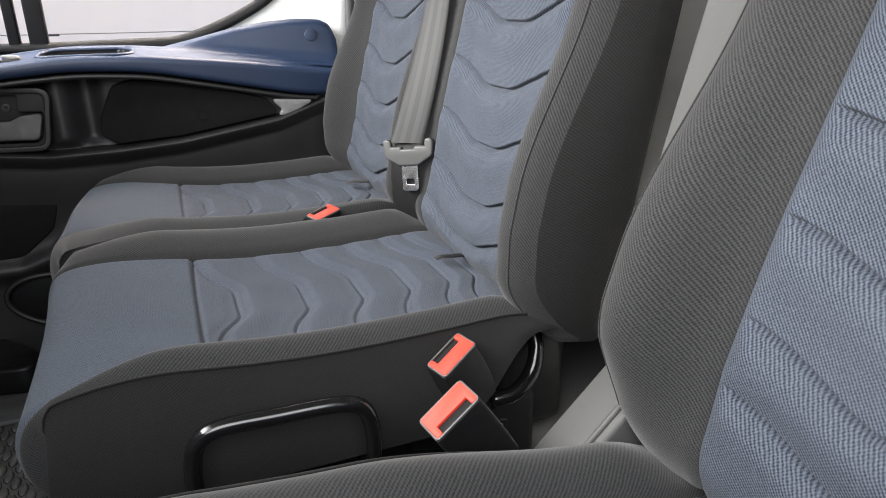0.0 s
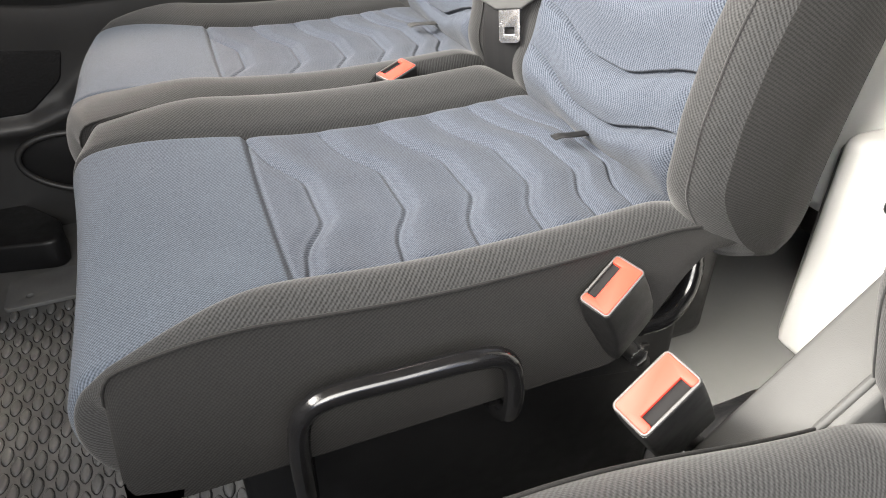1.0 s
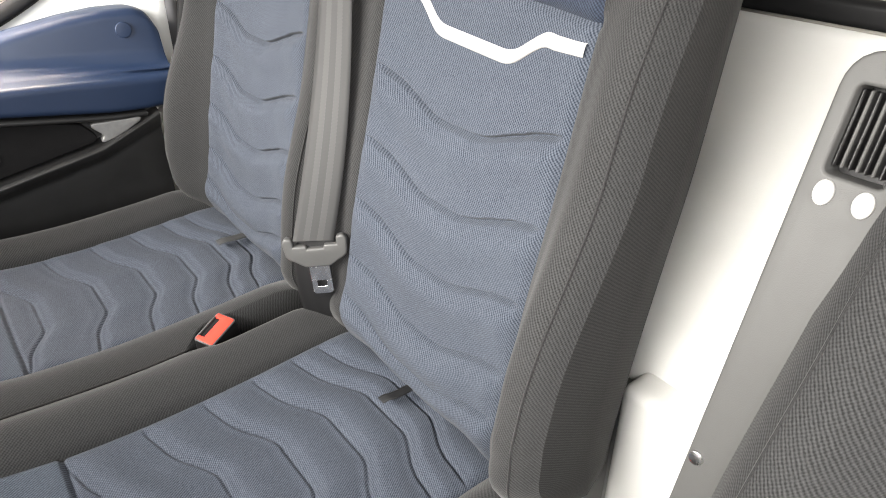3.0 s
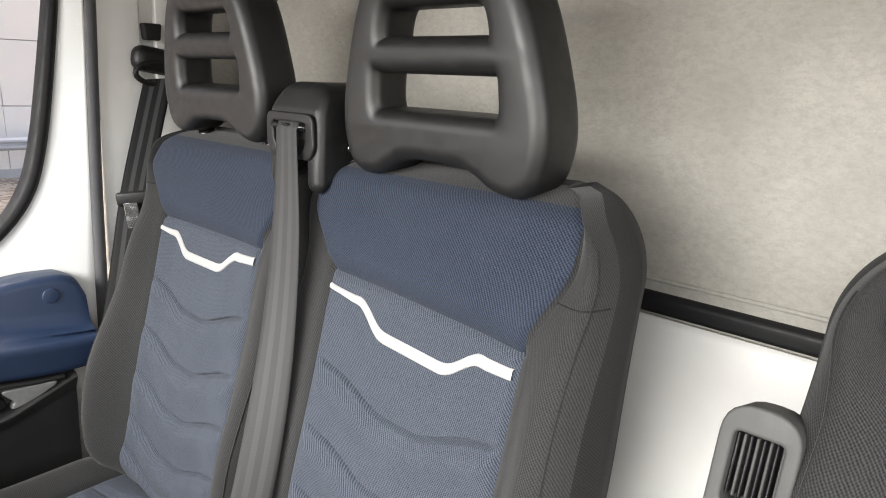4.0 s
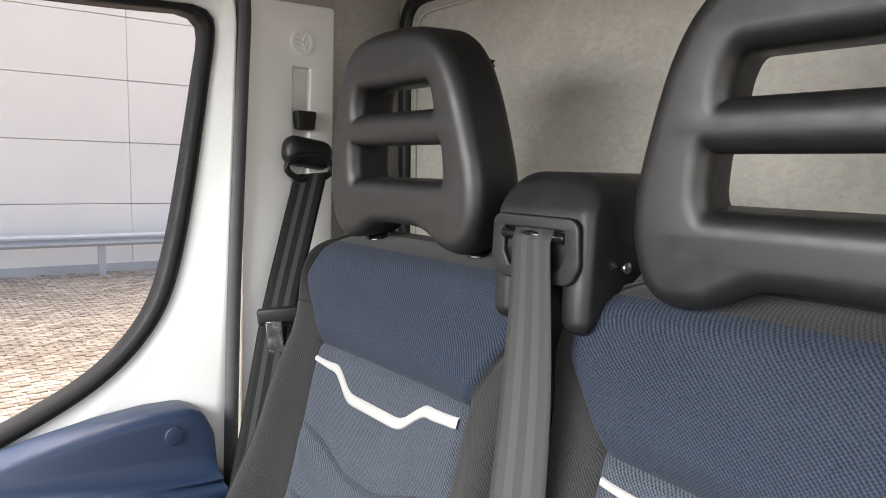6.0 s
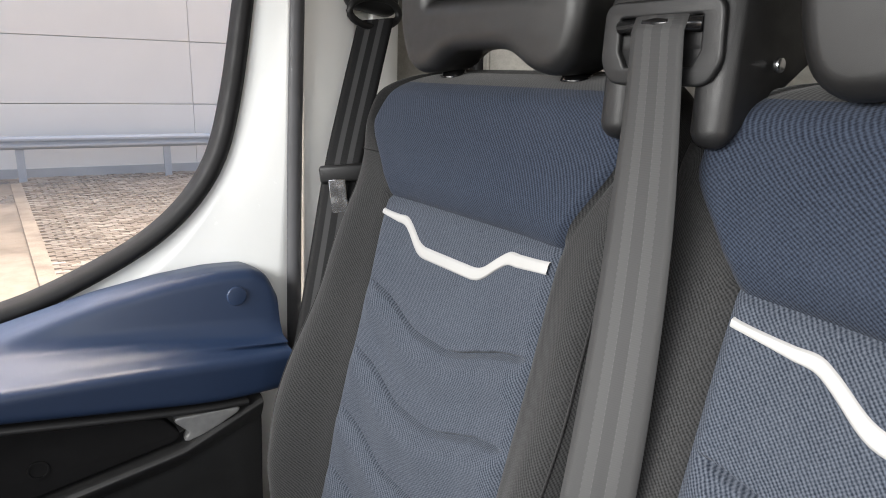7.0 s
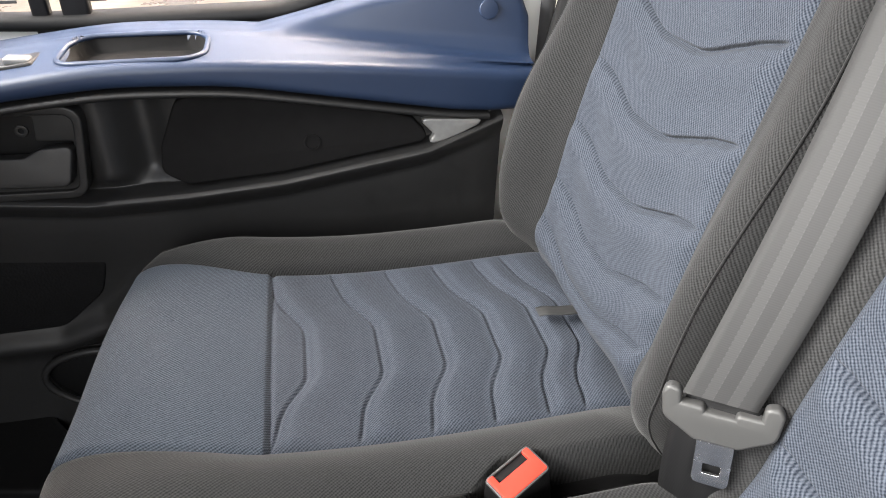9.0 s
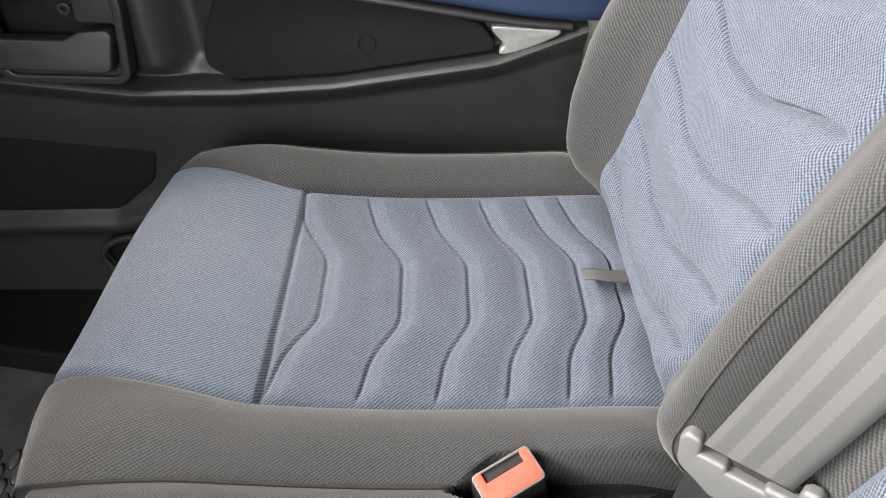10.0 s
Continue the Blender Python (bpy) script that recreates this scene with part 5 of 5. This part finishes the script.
for i in range(18):
    for k in range(40):
        gf.append((i * 40 + k, i * 40 + (k + 1) % 40, (i + 1) * 40 + (k + 1) % 40, (i + 1) * 40 + k))
gf.append(tuple(18 * 40 + k for k in range(40)))
part_of("boot", gv, gf, LEATHER, gm)

# floor bracket
fb = thing("floor_bracket", (-0.70, 0.55, FLOOR), "black steel floor bracket with a hole", "bracket")
part("plate", plate([round_outline([(-0.745, 0.497), (-0.60, 0.497), (-0.60, 0.60), (-0.745, 0.585)], 0.012, 4), [(x - 0.707, y + 0.524) for x, y in disc(0.008, 14)]], 0.008, 0.0015,
                    Matrix.Translation((0, 0, FLOOR + 0.008))), MAT_RUBBER, fb)

# a white thread of lint left on the cloth
lint = thing("lint_thread", (-0.078, 0.165, 0.455), "short white lint thread lying on the grey bolster", "lint")
part_of("thread", *tube(spline([(-0.083, 0.161, 0.4555), (-0.079, 0.1645, 0.4565), (-0.075, 0.166, 0.4560), (-0.072, 0.169, 0.4555)], 0.001), 0.0006, 6), STRIPE, lint)

# ---- outside ----
def ground_material():
    m, nt, bsdf = material("wet_paving")
    co = nt.nodes.new("ShaderNodeTexCoord").outputs["Object"]
    wide = noise_of(nt, co, 0.9, 5.0, 0.6)
    mid = noise_of(nt, co, 7.0, 4.0)
    col = mix_colour(nt, ramp(nt, wide, 0.42, 0.6), (0.36, 0.31, 0.255), (0.20, 0.163, 0.125))
    col = mix_colour(nt, math_of(nt, "MULTIPLY", ramp(nt, mid, 0.4, 0.75), 0.35), col, (0.18, 0.148, 0.11))
    nt.links.new(col, bsdf.inputs["Base Color"])
    nt.links.new(ramp(nt, wide, 0.65, 0.4), bsdf.inputs["Roughness"])
    bump_into(nt, bsdf, mid, 0.3, 0.01)
    return m


def paver_material(single=False):
    m, nt, bsdf = material("concrete_paver")
    co = nt.nodes.new("ShaderNodeNewGeometry").outputs["Position"]
    isl = nt.nodes.new("ShaderNodeObjectInfo").outputs["Random"] if single else nt.nodes.new("ShaderNodeNewGeometry").outputs["Random Per Island"]
    wide = noise_of(nt, co, 0.9, 5.0, 0.6)
    mid = noise_of(nt, co, 12.0, 4.0)
    col = mix_colour(nt, isl, (0.19, 0.155, 0.12), (0.44, 0.39, 0.33))
    col = mix_colour(nt, math_of(nt, "MULTIPLY", ramp(nt, wide, 0.45, 0.6), 0.5), col, (0.22, 0.18, 0.135))
    col = mix_colour(nt, math_of(nt, "MULTIPLY", ramp(nt, mid, 0.45, 0.75), 0.3), col, (0.2, 0.16, 0.12))
    nt.links.new(col, bsdf.inputs["Base Color"])
    nt.links.new(ramp(nt, wide, 0.7, 0.3), bsdf.inputs["Roughness"])
    return m


ground = part_of("ground", [(-400, -400, GROUND - 0.012), (400, -400, GROUND - 0.012), (400, 400, GROUND - 0.012), (-400, 400, GROUND - 0.012)], [(0, 1, 2, 3)], ground_material(), smooth=False)
tagged(ground, "damp sandy concrete yard with darker wet patches", "ground", "", "structure")
paver_v, paver_f = [], []
rng = random.Random(5)
single = []
for a in range(120):
    y = 2.6 + 0.081 * a
    for b in range(34):
        x = 0.14 + 0.168 * b + (0.084 if a % 2 else 0) + rng.uniform(-0.003, 0.003)
        h = GROUND - 0.012 + 0.012 + rng.uniform(-0.004, 0.003)
        wx, wy = 0.072 + rng.uniform(-0.004, 0.002), 0.032 + rng.uniform(-0.002, 0.002)
        if 5.5 < y < 7.2 and b < 14:
            single.append((x, y, h, wx, wy))
            continue
        k0 = len(paver_v)
        for lift, g in ((-0.02, 1.0), (-0.004, 1.0), (0.0, 0.86)):
            for sx, sy in ((-1, -1), (1, -1), (1, 1), (-1, 1)):
                paver_v.append((x + sx * wx * (g if lift == 0 else 1), y + sy * (wy if lift else wy - 0.006), h + lift))
        for r in range(2):
            for q in range(4):
                p0, p1 = k0 + 4 * r + q, k0 + 4 * r + (q + 1) % 4
                paver_f.append((p0, p1, p1 + 4, p0 + 4))
        paver_f.append((k0 + 8, k0 + 9, k0 + 10, k0 + 11))
pavers = part_of("paver", paver_v, paver_f, paver_material(), ground, "sandy grey concrete block pavers with dark joints", smooth=False)
pavers["kind"] = "stuff"
PAVER_ONE = paver_material(True)
one = bpy.data.meshes.new("paver")
ov = [(sx * 0.071, sy * (0.0315 if lift else 0.0258), lift) if lift else (sx * 0.062, sy * 0.0258, 0) for lift in (-0.02, -0.004, 0.0) for sx, sy in ((-1, -1), (1, -1), (1, 1), (-1, 1))]
one.from_pydata(ov, [], [(4 * r + q, 4 * r + (q + 1) % 4, 4 * r + 4 + (q + 1) % 4, 4 * r + 4 + q) for r in range(2) for q in range(4)] + [(8, 9, 10, 11)])
one.materials.append(PAVER_ONE)
for x, y, h, wx, wy in single:
    ob = new("paver", one)
    ob.parent = ground
    ob.location = (x, y, h)
    ob.rotation_euler = (rng.uniform(-0.02, 0.02), rng.uniform(-0.02, 0.02), rng.uniform(-0.02, 0.02))
part("gutter", rounded_box((0.14, 9.4, 0.012), 0.003, Matrix.Translation((0.03, 6.9, GROUND - 0.004)), 1), plastic("gutter_concrete", (0.33, 0.28, 0.225), 0.6, 40, 0.004, 0.3, 0.4, 3.0), ground, "pale concrete gutter strip")

wall_turn = Matrix.Translation((0, 12.19, 0)) @ Matrix.Rotation(math.atan(-0.08), 4, "Z")
PANEL = plastic("white_wall_panel", (0.90, 0.87, 0.80), 0.4, 8, 0.0, 0.03, 0.5, 0.7)
PLINTH = plastic("grey_wall_plinth", (0.52, 0.52, 0.505), 0.6, 30, 0.002, 0.06, 0.4, 1.5)
hall = thing("hall_wall", wall_turn.translation + Vector((0, 0, GROUND)), "long white sandwich-panel hall wall beyond the yard", "building")
for r in range(7):
    z0 = -0.585 + 1.022 * r
    for c in range(-4, 5):
        bm = rounded_box((5.985, 0.08, 1.012), 0.006, wall_turn @ Matrix.Translation((2.76 - 2.99 + 5.99 * c, 0.04, z0 + 0.511)), 1)
        part("panel", bm, PANEL, hall)
part("plinth", rounded_box((54, 0.10, 0.16), 0.004, wall_turn @ Matrix.Translation((0, 0.045, -0.64)), 1), PLINTH, hall)
part("core", rounded_box((54, 0.05, 7.0), 0.002, wall_turn @ Matrix.Translation((0, 0.09, 2.85)), 1), PLINTH, hall)

rail = thing("guard_rail", wall_turn @ Vector((0.1, -0.42, GROUND)), "galvanised steel guard rail in front of the hall wall", "guard rail")
GALV = metal("galvanised_steel", (0.62, 0.64, 0.65), 0.5, 0.4)
prof = [(0.0, -0.02), (0.028, -0.025), (0.05, -0.055), (0.05, -0.085), (0.012, -0.11), (0.012, -0.125), (0.05, -0.15), (0.05, -0.18), (0.028, -0.21), (0.0, -0.22)]
rv, rf = [], []
for x in (-0.07, 26.0):
    for d, z in prof:
        rv.append(wall_turn @ Vector((x, -0.42 - d, z)))
    for d, z in reversed(prof):
        rv.append(wall_turn @ Vector((x, -0.412 - d + 0.0, z + 0.002)))
k = 2 * len(prof)
rf = [(i, (i + 1) % k, k + (i + 1) % k, k + i) for i in range(k)] + [tuple(range(k)), tuple(range(2 * k - 1, k - 1, -1))]
part_of("beam", rv, rf, GALV, rail, smooth=False)
for c in range(12):
    part("post", rounded_box((0.11, 0.06, 0.62), 0.004, wall_turn @ Matrix.Translation((0.17 + 2.07 * c, -0.38, GROUND + 0.29)), 1), GALV, rail)
